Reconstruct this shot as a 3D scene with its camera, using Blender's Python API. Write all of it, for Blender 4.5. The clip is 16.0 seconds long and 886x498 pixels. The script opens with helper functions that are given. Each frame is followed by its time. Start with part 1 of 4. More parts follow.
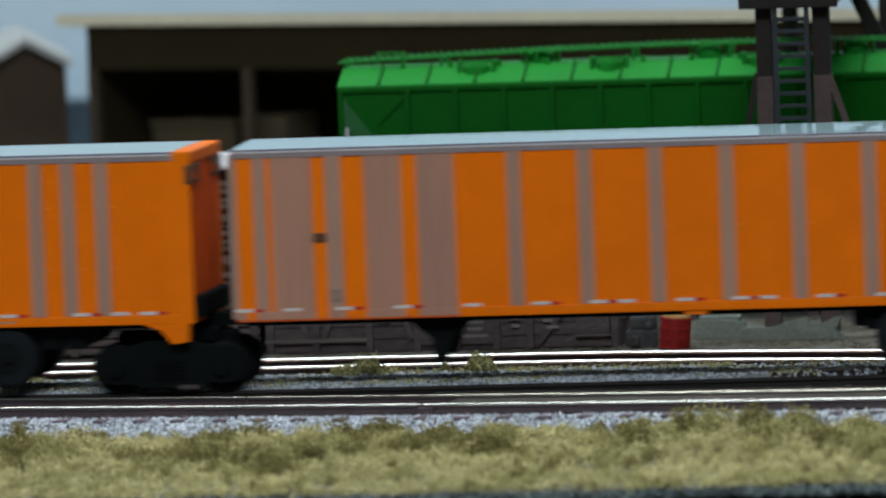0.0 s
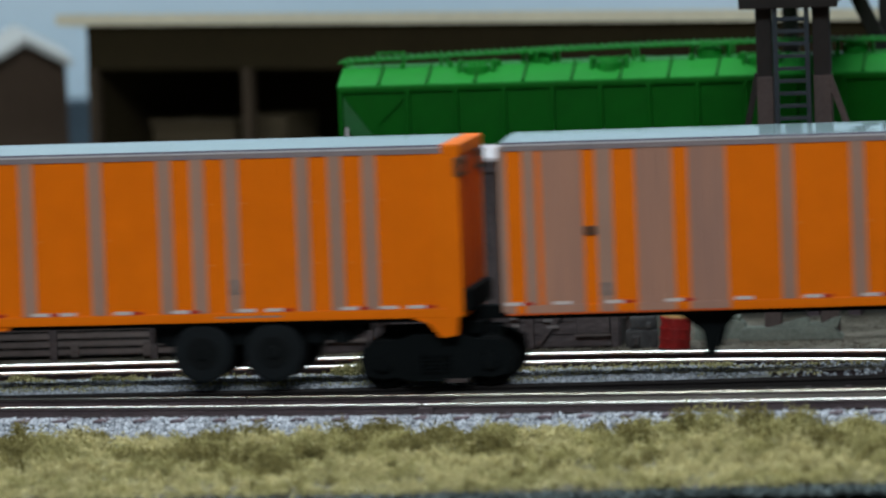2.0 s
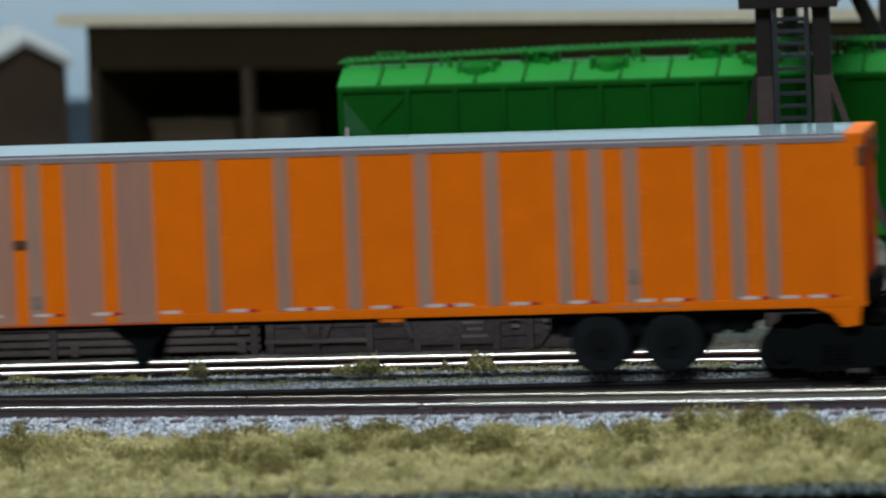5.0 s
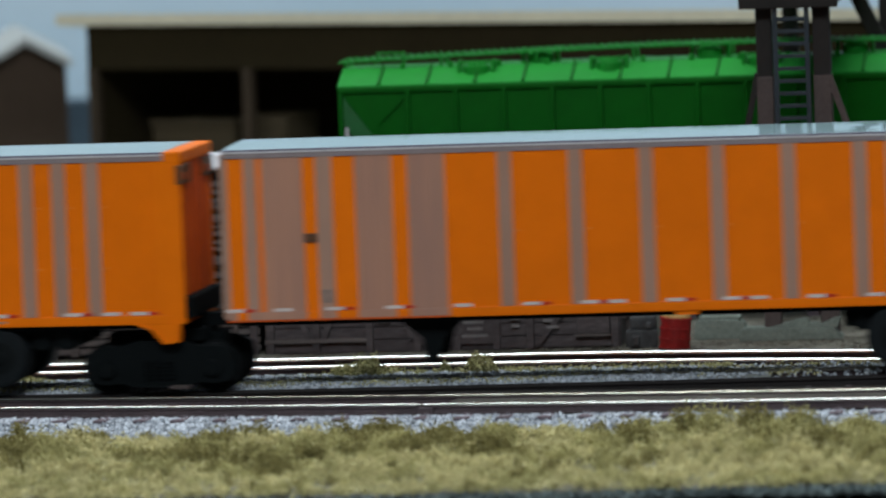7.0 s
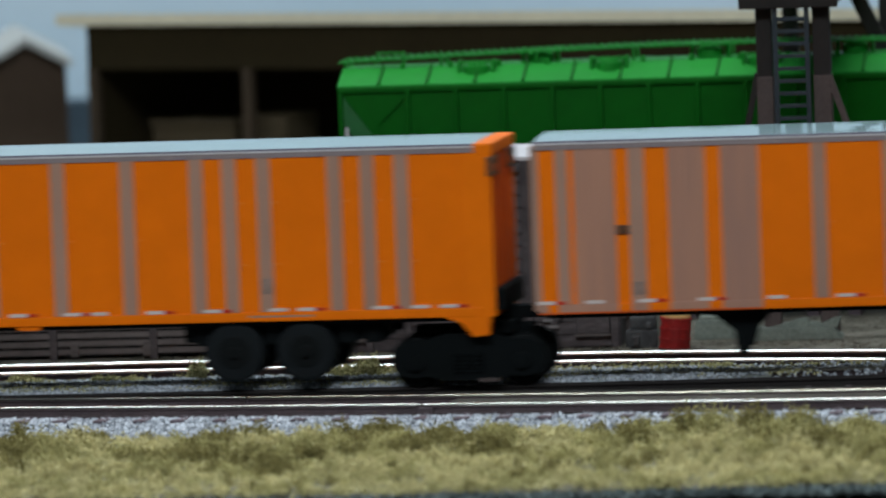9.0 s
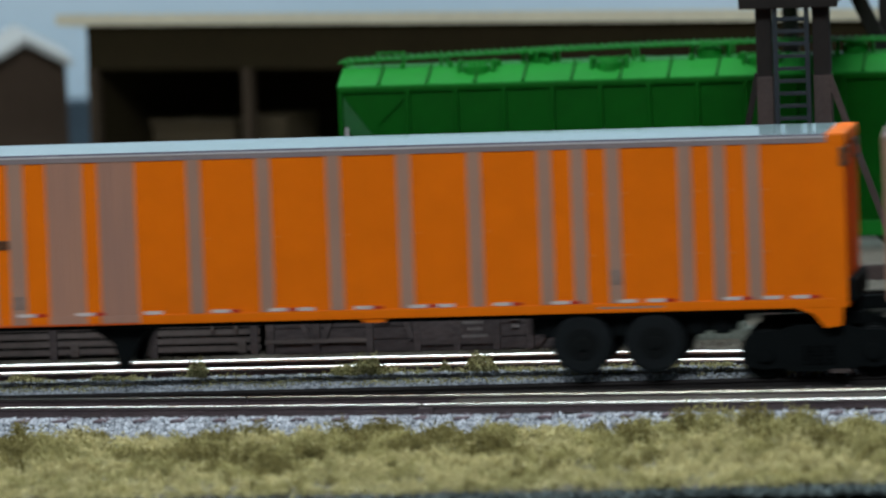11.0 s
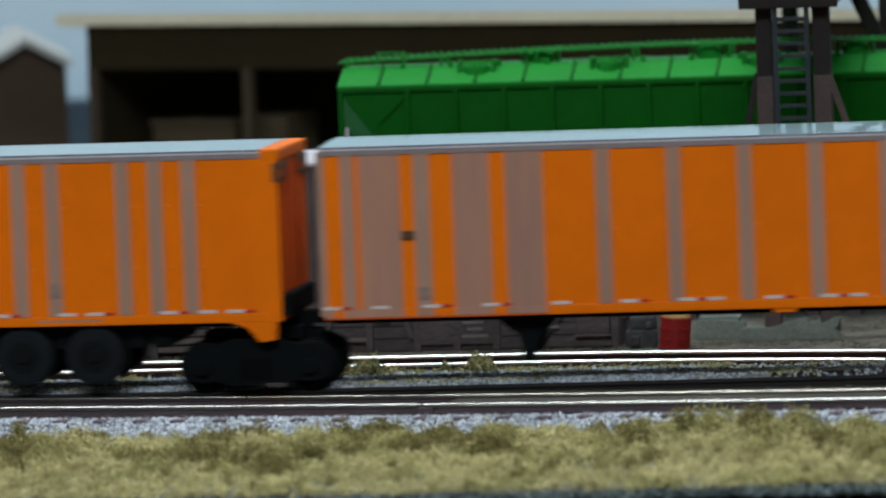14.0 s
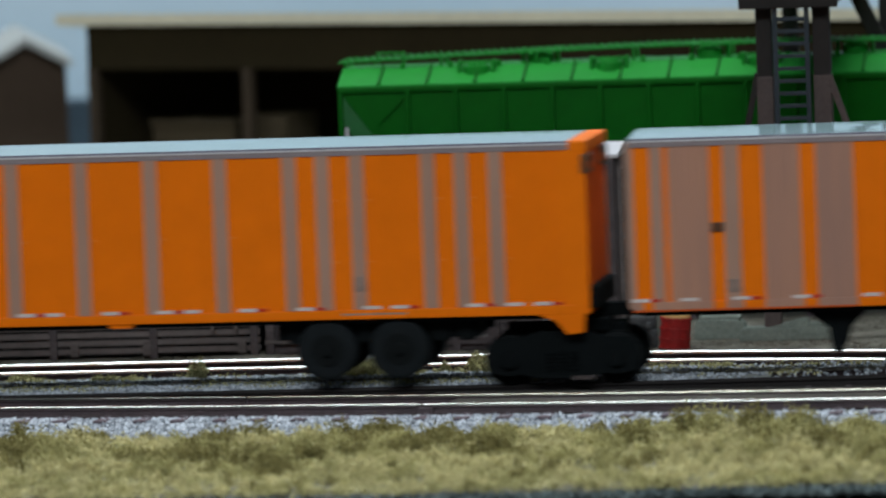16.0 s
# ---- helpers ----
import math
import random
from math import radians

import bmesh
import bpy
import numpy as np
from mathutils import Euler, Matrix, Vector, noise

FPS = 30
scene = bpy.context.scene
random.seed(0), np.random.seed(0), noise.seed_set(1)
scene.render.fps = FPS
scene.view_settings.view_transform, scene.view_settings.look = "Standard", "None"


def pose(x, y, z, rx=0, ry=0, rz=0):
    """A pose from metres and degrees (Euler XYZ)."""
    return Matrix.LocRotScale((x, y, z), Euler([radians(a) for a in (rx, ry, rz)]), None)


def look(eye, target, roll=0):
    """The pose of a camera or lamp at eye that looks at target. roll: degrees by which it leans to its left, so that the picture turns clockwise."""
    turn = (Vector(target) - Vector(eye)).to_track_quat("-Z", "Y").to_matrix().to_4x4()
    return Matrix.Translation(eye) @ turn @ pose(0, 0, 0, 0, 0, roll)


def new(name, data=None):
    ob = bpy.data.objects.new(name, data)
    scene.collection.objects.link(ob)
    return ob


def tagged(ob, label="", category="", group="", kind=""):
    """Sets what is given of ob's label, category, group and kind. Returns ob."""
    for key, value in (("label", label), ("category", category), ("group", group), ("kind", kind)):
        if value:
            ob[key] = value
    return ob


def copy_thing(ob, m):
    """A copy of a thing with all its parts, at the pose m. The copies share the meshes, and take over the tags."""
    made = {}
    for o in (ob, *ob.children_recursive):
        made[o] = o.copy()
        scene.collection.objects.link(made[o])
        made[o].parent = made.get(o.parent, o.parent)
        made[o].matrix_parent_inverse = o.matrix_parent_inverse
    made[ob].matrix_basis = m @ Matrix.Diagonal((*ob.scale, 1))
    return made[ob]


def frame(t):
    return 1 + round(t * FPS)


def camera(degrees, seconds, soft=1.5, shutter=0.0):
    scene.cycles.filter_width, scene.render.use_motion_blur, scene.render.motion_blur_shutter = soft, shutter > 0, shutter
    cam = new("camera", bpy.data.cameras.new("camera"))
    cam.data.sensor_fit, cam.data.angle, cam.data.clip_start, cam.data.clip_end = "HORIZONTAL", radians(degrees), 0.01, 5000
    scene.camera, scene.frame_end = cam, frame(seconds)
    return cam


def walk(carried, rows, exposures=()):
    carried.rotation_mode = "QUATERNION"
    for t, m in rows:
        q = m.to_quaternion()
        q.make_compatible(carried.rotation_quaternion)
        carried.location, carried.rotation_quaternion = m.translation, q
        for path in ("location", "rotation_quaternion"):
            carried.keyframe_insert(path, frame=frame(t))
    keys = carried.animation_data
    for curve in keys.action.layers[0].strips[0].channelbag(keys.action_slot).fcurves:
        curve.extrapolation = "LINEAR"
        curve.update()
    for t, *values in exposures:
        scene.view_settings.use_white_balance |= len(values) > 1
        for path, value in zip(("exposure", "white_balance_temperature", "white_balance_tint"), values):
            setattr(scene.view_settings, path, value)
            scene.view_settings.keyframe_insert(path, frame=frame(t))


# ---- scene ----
# All lengths below are millimetres (a model railway at 1:87); MM turns them into metres.
MM = 0.001


def at(x, y, z, rx=0, ry=0, rz=0):
    return pose(x * MM, y * MM, z * MM, rx, ry, rz)


# ---- camera: a long lens on a tripod, standing still ----
cam = camera(6.458, 16.0, soft=2.1, shutter=0.36)
EYE, AIM = Vector((199.96, -1524.79, 157.09)) * MM, Vector((-0.08, -14.9, 29.18)) * MM
cam.data.dof.use_dof = True
cam.data.dof.focus_distance = 1.575
cam.data.dof.aperture_fstop = 31
walk(cam, [(0.0, look(EYE, AIM, -2.15)), (16.0, look(EYE, AIM, -2.15))], exposures=[(0.0, 0.0), (16.0, 0.0)])

# ---- light: the fluorescent fittings of the room over the layout ----
world = bpy.data.worlds.new("room_air")
scene.world = world
world.use_nodes = True
world.node_tree.nodes["Background"].inputs[0].default_value = (0.62, 0.8, 1.0, 1)
world.node_tree.nodes["Background"].inputs[1].default_value = 0.05


def tube_light(name, x, y, z, sx, sy, watts, target):
    data = bpy.data.lights.new(name, "AREA")
    data.shape, data.size, data.size_y = "RECTANGLE", sx * MM, sy * MM
    data.energy, data.color = watts, (0.86, 0.95, 1.0)
    ob = new(name, data)
    ob.matrix_world = look(Vector((x, y, z)) * MM, Vector(target) * MM)
    return ob


tube_light("ceiling_tube_light", -120, 320, 1320, 1400, 300, 20.5, (-100, 240, 0))
tube_light("ceiling_tube_light", 60, -1650, 1270, 1300, 420, 23.5, (20, -60, 20))


# ---- materials ----
def material(name, colour, rough=0.7, metal=0.0, var=0.25, grain=1.2, big=14.0, bump=0.15, spec=0.4, alt=None, rand=0.0, stretch=(1, 1, 1), coat=0.0, island=False):
    """Colour broken up by a fine grain and by larger stains (sizes in mm), with relief."""
    m = bpy.data.materials.new(name)
    m.use_nodes = True
    nt = m.node_tree
    b = nt.nodes["Principled BSDF"]
    tc = nt.nodes.new("ShaderNodeTexCoord")
    mp = nt.nodes.new("ShaderNodeMapping")
    mp.inputs["Scale"].default_value = [1000 * s for s in stretch]
    nt.links.new(tc.outputs["Object"], mp.inputs["Vector"])
    fine, wide = nt.nodes.new("ShaderNodeTexNoise"), nt.nodes.new("ShaderNodeTexNoise")
    fine.inputs["Scale"].default_value, fine.inputs["Detail"].default_value = 1 / grain, 4
    wide.inputs["Scale"].default_value, wide.inputs["Detail"].default_value = 1 / big, 3
    for n in (fine, wide):
        nt.links.new(mp.outputs[0], n.inputs["Vector"])
    add = nt.nodes.new("ShaderNodeMath")
    add.operation = "ADD"
    nt.links.new(fine.outputs["Fac"], add.inputs[0])
    nt.links.new(wide.outputs["Fac"], add.inputs[1])
    last = add.outputs[0]
    if rand:
        oi = nt.nodes.new("ShaderNodeNewGeometry" if island else "ShaderNodeObjectInfo")
        mul = nt.nodes.new("ShaderNodeMath")
        mul.operation, mul.inputs[1].default_value, mul.inputs[2].default_value = "MULTIPLY_ADD", rand, -rand / 2
        nt.links.new(oi.outputs["Random Per Island" if island else "Random"], mul.inputs[0])
        add2 = nt.nodes.new("ShaderNodeMath")
        nt.links.new(last, add2.inputs[0])
        nt.links.new(mul.outputs[0], add2.inputs[1])
        last = add2.outputs[0]
    ramp = nt.nodes.new("ShaderNodeValToRGB")
    lo = [c * (1 - var) for c in colour]
    hi = list(alt) if alt else [min(1, c * (1 + var)) for c in colour]
    ramp.color_ramp.elements[0].position, ramp.color_ramp.elements[1].position = 0.3, 0.7
    ramp.color_ramp.elements[0].color, ramp.color_ramp.elements[1].color = (*lo, 1), (*hi, 1)
    half = nt.nodes.new("ShaderNodeMath")
    half.operation, half.inputs[1].default_value = "MULTIPLY", 0.5
    nt.links.new(last, half.inputs[0])
    nt.links.new(half.outputs[0], ramp.inputs[0])
    nt.links.new(ramp.outputs[0], b.inputs["Base Color"])
    b.inputs["Roughness"].default_value, b.inputs["Metallic"].default_value = rough, metal
    b.inputs["Specular IOR Level"].default_value, b.inputs["Coat Weight"].default_value = spec, coat
    if bump:
        bp = nt.nodes.new("ShaderNodeBump")
        bp.inputs["Strength"].default_value, bp.inputs["Distance"].default_value = bump, 0.0004
        nt.links.new(fine.outputs["Fac"], bp.inputs["Height"])
        nt.links.new(bp.outputs[0], b.inputs["Normal"])
    return m


ORANGE = material("orange_paint", (0.82, 0.165, 0.0004), 0.5, var=0.07, grain=6, big=40, bump=0.02, spec=0.12)
CLIP = material("pale_orange_clip", (0.82, 0.24, 0.03), 0.5, var=0.08, bump=0)
POST = material("weathered_aluminium", (0.35, 0.2, 0.145), 0.55, 0.0, var=0.12, grain=2, big=30, bump=0.04, stretch=(1, 1, 0.15))
GREYPANEL = material("grey_side_sheet", (0.37, 0.2, 0.155), 0.55, 0.0, alt=(0.46, 0.225, 0.145), var=0.12, grain=1.4, big=9, bump=0.03, stretch=(1, 1, 0.06))
TOPRAIL = material("grey_top_rail", (0.24, 0.19, 0.195), 0.5, 0.0, var=0.1, grain=3, big=30, bump=0.03)
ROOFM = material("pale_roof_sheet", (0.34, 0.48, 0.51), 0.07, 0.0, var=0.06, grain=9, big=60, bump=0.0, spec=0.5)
BLACK = material("black_plastic", (0.0032, 0.0046, 0.0052), 0.75, var=0.3, grain=1.5, big=10, bump=0.1, spec=0.08)
RUBBER = material("tyre_rubber", (0.0055, 0.0078, 0.0095), 0.7, var=0.25, grain=0.6, big=6, bump=0.2, spec=0.16)
RIMM = material("dull_steel", (0.0032, 0.0045, 0.005), 0.65, 0.0, var=0.3, grain=1, big=5, spec=0.12)
WHITETAPE = material("white_reflective_tape", (0.62, 0.53, 0.51), 0.35, var=0.04, bump=0)
REDTAPE = material("red_reflective_tape", (0.5, 0.03, 0.01), 0.3, var=0.06, bump=0)
DARKMARK = material("dark_brown_plate", (0.1, 0.036, 0.012), 0.5, var=0.3)
SMUDGE = material("grey_smudged_plate", (0.25, 0.17, 0.14), 0.6, var=0.3)
# Trailer orange made darker and redder for the shade on the rear end.
REARDOOR = material("shaded_orange_door_paint", (0.62, 0.085, 0.001), 0.5, var=0.15, grain=4, big=20)
RAILTOP = material("polished_nickel_rail", (0.96, 0.96, 0.94), 0.26, 1.0, var=0.02, grain=6, big=60, bump=0.0, stretch=(0.05, 1, 1))
# Shade under the cars is put into this dark rail colour.
RAILDARK = material("shaded_dark_rail", (0.018, 0.015, 0.015), 0.75, 0.0, var=0.3, grain=1, big=20, bump=0.05, spec=0.2)
RAILNEAR = material("dulled_rail_head", (0.46, 0.46, 0.43), 0.16, 1.0, var=0.2, grain=2, big=25, bump=0.04, stretch=(0.1, 1, 1))
RAILWORN = material("worn_thin_rail_head", (0.34, 0.32, 0.27), 0.15, 1.0, var=0.3, grain=1.5, big=25, bump=0.04, stretch=(0.15, 1, 1))
RAILDUST = material("dust_covered_rail_head", (0.2, 0.185, 0.16), 0.9, 0.0, var=0.4, grain=0.8, big=9, bump=0.2, spec=0.1)
GROOVE = material("violet_grey_roof_seam", (0.16, 0.15, 0.2), 0.5, 0.0, var=0.1, grain=3, big=30, bump=0.02)
DUST = material("pale_grey_ballast_dust", (0.2, 0.195, 0.18), 0.95, var=0.4, grain=0.7, big=7, bump=0.5, alt=(0.38, 0.38, 0.36))
INFILL = material("olive_grey_track_infill", (0.055, 0.052, 0.045), 0.85, var=0.3, grain=0.8, big=9, bump=0.3, alt=(0.105, 0.1, 0.087), spec=0.1)
RAILSIDE = material("weathered_rail_side", (0.07, 0.05, 0.055), 0.7, var=0.3, grain=1, big=12)
TIEM = material("brown_tie_plastic", (0.095, 0.072, 0.085), 0.75, var=0.3, grain=0.7, big=7, rand=0.6, stretch=(1, 0.3, 1))
SOIL = material("scenic_soil", (0.1, 0.088, 0.065), 0.95, var=0.5, grain=0.9, big=10, bump=0.6, alt=(0.2, 0.185, 0.15))
STONE = material("ballast_stone", (0.38, 0.42, 0.48), 0.9, var=0.45, grain=0.5, big=6, bump=0.3, alt=(0.6, 0.64, 0.7), rand=0.9, island=True)
STRAW = material("straw_ground_foam", (0.49, 0.44, 0.2), 0.95, var=0.2, grain=1.6, big=8, bump=0.1, alt=(0.74, 0.66, 0.34), rand=0.35, island=True)
OLIVE = material("olive_brown_foam", (0.17, 0.148, 0.045), 0.95, var=0.25, grain=1.6, big=7, bump=0.1, alt=(0.32, 0.275, 0.1), rand=0.35, island=True)
GRASS = material("olive_ground_foam", (0.32, 0.295, 0.115), 0.95, var=0.25, grain=1.6, big=8, bump=0.1, alt=(0.55, 0.495, 0.215), rand=0.35, island=True)
WEED = material("green_ground_foam", (0.3, 0.28, 0.11), 0.95, var=0.4, grain=0.8, big=8, bump=0.2, alt=(0.62, 0.58, 0.3), rand=0.7, island=True)
FASCIA = material("black_layout_fascia", (0.012, 0.014, 0.016), 0.5, var=0.2)
# One hopper paint: sides darkened for shade, roof lightened for overhead light.
GREENSHADE = material("green_paint_shaded", (0.001, 0.088, 0.004), 0.5, var=0.14, grain=3, big=30, bump=0.03, spec=0.1)
GREENLIT = material("green_paint_lit", (0.01, 0.205, 0.022), 0.5, var=0.12, grain=3, big=25, bump=0.03, spec=0.12)
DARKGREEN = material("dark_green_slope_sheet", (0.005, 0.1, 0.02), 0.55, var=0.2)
TIMBER = material("dark_tower_timber", (0.012, 0.009, 0.008), 0.8, var=0.35, grain=0.6, big=7, bump=0.3, stretch=(1, 1, 0.2))
FOOTING = material("grey_brown_footing_timber", (0.066, 0.049, 0.046), 0.85, var=0.25, grain=0.8, big=9, bump=0.2)
LADDER = material("blue_grey_ladder_plastic", (0.015, 0.024, 0.034), 0.6, var=0.2)
BOXCAR = material("oxide_brown_boards", (0.052, 0.039, 0.043), 0.8, var=0.55, grain=0.5, big=6, bump=0.35, alt=(0.095, 0.08, 0.083), stretch=(0.25, 1, 1))
SLAT = material("weathered_grey_slat", (0.1, 0.085, 0.082), 0.85, var=0.45, grain=0.7, big=6, bump=0.25, stretch=(0.2, 1, 1))
PALEROOF = material("pale_grey_car_roof", (0.5, 0.48, 0.5), 0.6, var=0.12, grain=2, big=14)
LETTER = material("faded_lettering", (0.16, 0.15, 0.15), 0.8, var=0.3)
MACHINE = material("dark_blue_grey_casting", (0.028, 0.03, 0.034), 0.75, var=0.5, grain=0.6, big=3, bump=0.4, alt=(0.07, 0.072, 0.075))
DRUMRED = material("red_drum_paint", (0.3, 0.012, 0.012), 0.45, var=0.25, grain=1, big=4, bump=0.1)
DRUMLID = material("yellow_drum_lid", (0.75, 0.5, 0.2), 0.6, var=0.15)
CONCRETE = material("grey_concrete", (0.16, 0.185, 0.16), 0.9, var=0.35, grain=0.8, big=6, bump=0.4)
CREAM = material("cream_roof_edge", (0.66, 0.61, 0.46), 0.7, var=0.1, grain=3, big=40)
SHEDWALL = material("dark_brown_shed_wall", (0.024, 0.018, 0.008), 0.9, var=0.2, grain=2, big=25, spec=0.1)
SHEDPOST = material("brown_shed_post", (0.04, 0.026, 0.014), 0.85, var=0.2, grain=2, big=15)
CRATE = material("tan_crate_wood", (0.055, 0.04, 0.02), 0.8, var=0.25, grain=1, big=10)
HOUSEWALL = material("brown_house_wall", (0.06, 0.042, 0.03), 0.85, var=0.15, grain=2, big=20, spec=0.1)
HOUSEROOF = material("pale_house_roof", (0.35, 0.36, 0.35), 0.8, var=0.12, grain=2, big=20)
HILL = material("hazy_blue_green_hill", (0.035, 0.058, 0.08), 0.95, var=0.3, grain=6, big=60, bump=0)
SKYBOARD = material("painted_sky_board", (0.44, 0.62, 0.74), 0.9, var=0.1, grain=120, big=420, bump=0, alt=(0.64, 0.75, 0.85))
ROOMWALL = material("room_wall_paint", (0.8, 0.8, 0.78), 0.9, var=0.06, grain=20, big=500, bump=0.05)
ROOMFLOOR = material("room_floor_lino", (0.16, 0.15, 0.14), 0.6, var=0.15, grain=8, big=200)


# ---- building helpers ----
def box(bm, x0, x1, y0, y1, z0, z1, bevel=0.0):
    r = bmesh.ops.create_cube(bm, size=1)
    for v in r["verts"]:
        v.co = Vector(((x0, x1)[v.co.x > 0], (y0, y1)[v.co.y > 0], (z0, z1)[v.co.z > 0]))
    if bevel:
        es = list({e for v in r["verts"] for e in v.link_edges})
        bmesh.ops.bevel(bm, geom=es, offset=bevel, segments=2, affect="EDGES", profile=0.6)
    return bm


def boxes(*rows, bevel=0.0):
    bm = bmesh.new()
    for r in rows:
        box(bm, *r, bevel=bevel)
    return bm


def cyl(bm, c, axis, r, length, seg=20, r2=None, bevel=0.0):
    turn = {"x": Matrix.Rotation(radians(90), 4, "Y"), "y": Matrix.Rotation(radians(-90), 4, "X"), "z": Matrix()}[axis]
    out = bmesh.ops.create_cone(bm, cap_ends=True, segments=seg, radius1=r, radius2=r if r2 is None else r2, depth=length, matrix=Matrix.Translation(c) @ turn)
    if bevel:
        es = [e for e in {e for v in out["verts"] for e in v.link_edges} if len(e.link_faces) == 2 and e.calc_face_angle() > 1]
        bmesh.ops.bevel(bm, geom=es, offset=bevel, segments=2, affect="EDGES", profile=0.6)
    return bm


def prism(bm, outline, axis, a, b):
    """An outline in the two other axes, drawn out along axis from a to b."""
    put = {"x": lambda u, v, w: (w, u, v), "y": lambda u, v, w: (u, w, v), "z": lambda u, v, w: (u, v, w)}[axis]
    va = [bm.verts.new(put(u, v, a)) for u, v in outline]
    vb = [bm.verts.new(put(u, v, b)) for u, v in outline]
    n = len(outline)
    bm.faces.new(va)
    bm.faces.new(vb[::-1])
    for i in range(n):
        bm.faces.new((va[i], vb[i], vb[(i + 1) % n], va[(i + 1) % n]))
    bmesh.ops.recalc_face_normals(bm, faces=bm.faces)
    return bm


def bar(bm, p, q, w):
    """A square bar from p to q."""
    p, q = Vector(p), Vector(q)
    d = q - p
    m = Matrix.Translation((p + q) / 2) @ d.to_track_quat("Z", "Y").to_matrix().to_4x4()
    r = bmesh.ops.create_cube(bm, size=1, matrix=m @ Matrix.Diagonal((w, w, d.length, 1)))
    return bm


def part(name, bm, mat, parent=None, label="", smooth=False):
    bm.transform(Matrix.Scale(MM, 4))
    me = bpy.data.meshes.new(name)
    bm.to_mesh(me)
    bm.free()
    me.materials.append(mat)
    if smooth:
        for f in me.polygons:
            f.use_smooth = True
    ob = new(name, me)
    if parent:
        ob.parent = parent
    if label:
        ob["label"] = label
    return ob


def again(name, ob, parent, m):
    """Another piece on the same mesh."""
    o = new(name, ob.data)
    o.parent = parent
    o.matrix_basis = m
    return o


def thing(name, label, category, group="", kind=""):
    return tagged(new(name), label, category, group, kind)


def mesh_of(name, verts, faces, mat, parent=None):
    me = bpy.data.meshes.new(name)
    me.from_pydata([tuple(c * MM for c in v) for v in verts], [], faces)
    me.materials.append(mat)
    ob = new(name, me)
    if parent:
        ob.parent = parent
    return ob


# ---- the lines of the tracks ----
RADIUS, XC, YC = 3400.0, 0.0, 17.7
STEP = 2.0


def train_line():
    """Points and headings every STEP mm along the running track; the bend passes before the camera."""
    out = {0: (XC, YC, 0.0)}
    for sign in (1, -1):
        x, y, h = XC, YC, 0.0
        for i in range(1, 2001):
            s = i * STEP
            k = 1 if s < 260 else (-1 if s < 520 else 0)
            h2 = h + sign * k * STEP / RADIUS
            hm = (h + h2) / 2
            x += sign * STEP * math.cos(hm)
            y += sign * STEP * math.sin(hm)
            h = h2
            out[sign * i] = (x, y, h)
    return out


LINE = train_line()


def on_line(s):
    i = math.floor(s / STEP)
    a, b, f = LINE[max(-2000, min(1999, i))], LINE[max(-1999, min(2000, i + 1))], s / STEP - i
    return tuple(p + (q - p) * f for p, q in zip(a, b))


def near_y(x):
    c = max(-125, min(110, x))
    return -15.9 - 0.115 * c + 0.0003 * c * c + (x - c) * (-0.115 + 0.0006 * c)


def far_y(x):
    return 63.6 - 0.02 * (x + 10) if x < -10 else 63.6 - 0.00145 * (x + 10) ** 2


# ---- the room round the layout ----
def room():
    x0, x1, y0, y1, z0, z1 = -4300, 4500, -2600, 1300, -1050, 1420
    t = 60
    for name, r, mat in (
        ("room_floor", (x0 - t, x1 + t, y0 - t, y1 + t, z0 - t, z0), ROOMFLOOR),
        ("ceiling", (x0 - t, x1 + t, y0 - t, y1 + t, z1, z1 + t), ROOMWALL),
        ("wall_north", (x0, x1, y1, y1 + t, z0, z1), ROOMWALL),
        ("wall_south", (x0, x1, y0 - t, y0, z0, z1), ROOMWALL),
        ("wall_east", (x1, x1 + t, y0 - t, y1 + t, z0, z1), ROOMWALL),
        ("wall_west", (x0 - t, x0, y0 - t, y1 + t, z0, z1), ROOMWALL),
    ):
        tagged(part(name, boxes(r), mat), "plain painted " + name.replace("_", " ") + " of the train room", "room", kind="structure")


def layout_base():
    bm = bmesh.new()
    nx, ny = 150, 60
    xs = [-3300 + 6800 * i / 8 for i in range(4)] + [-180 + 400 * i / nx for i in range(nx + 1)] + [700 + 700 * i for i in range(5)]
    ys = [-140 + 292 * i / ny for i in range(ny + 1)] + [200, 300, 450, 650]
    grid = []
    for x in xs:
        row = []
        for y in ys:
            n = noise.noise((x * 0.06, y * 0.06, 0)) + 0.6 * noise.noise((x * 0.25, y * 0.25, 3))
            z = -4.3 + (0.45 * n if y > -60 else 0.7 * n)
            if 24 < y < 52:
                z += 2.6 * min(1, (y - 24) / 5, (52 - y) / 5)
            if y > 84:
                z += 1.1 * min(1, (y - 84) / 10)
            if y < -134:
                z -= 1.2
            row.append(bm.verts.new((x, y, z)))
        grid.append(row)
    for i in range(len(xs) - 1):
        for j in range(len(ys) - 1):
            bm.faces.new((grid[i][j], grid[i + 1][j], grid[i + 1][j + 1], grid[i][j + 1]))
    g = part("ground", bm, SOIL, smooth=True)
    tagged(g, "brown textured scenic soil of the model layout", "ground", kind="structure")
    b = part("layout_benchwork", boxes((-3300, 3500, -139, 650, -60, -7.2)), FASCIA)
    tagged(b, "black painted fascia and benchwork under the layout", "benchwork", kind="structure")
    s = part("backdrop", boxes((-3300, 3500, 652, 662, -60, 620)), SKYBOARD)
    tagged(s, "pale blue painted sky backdrop board", "backdrop", kind="structure")


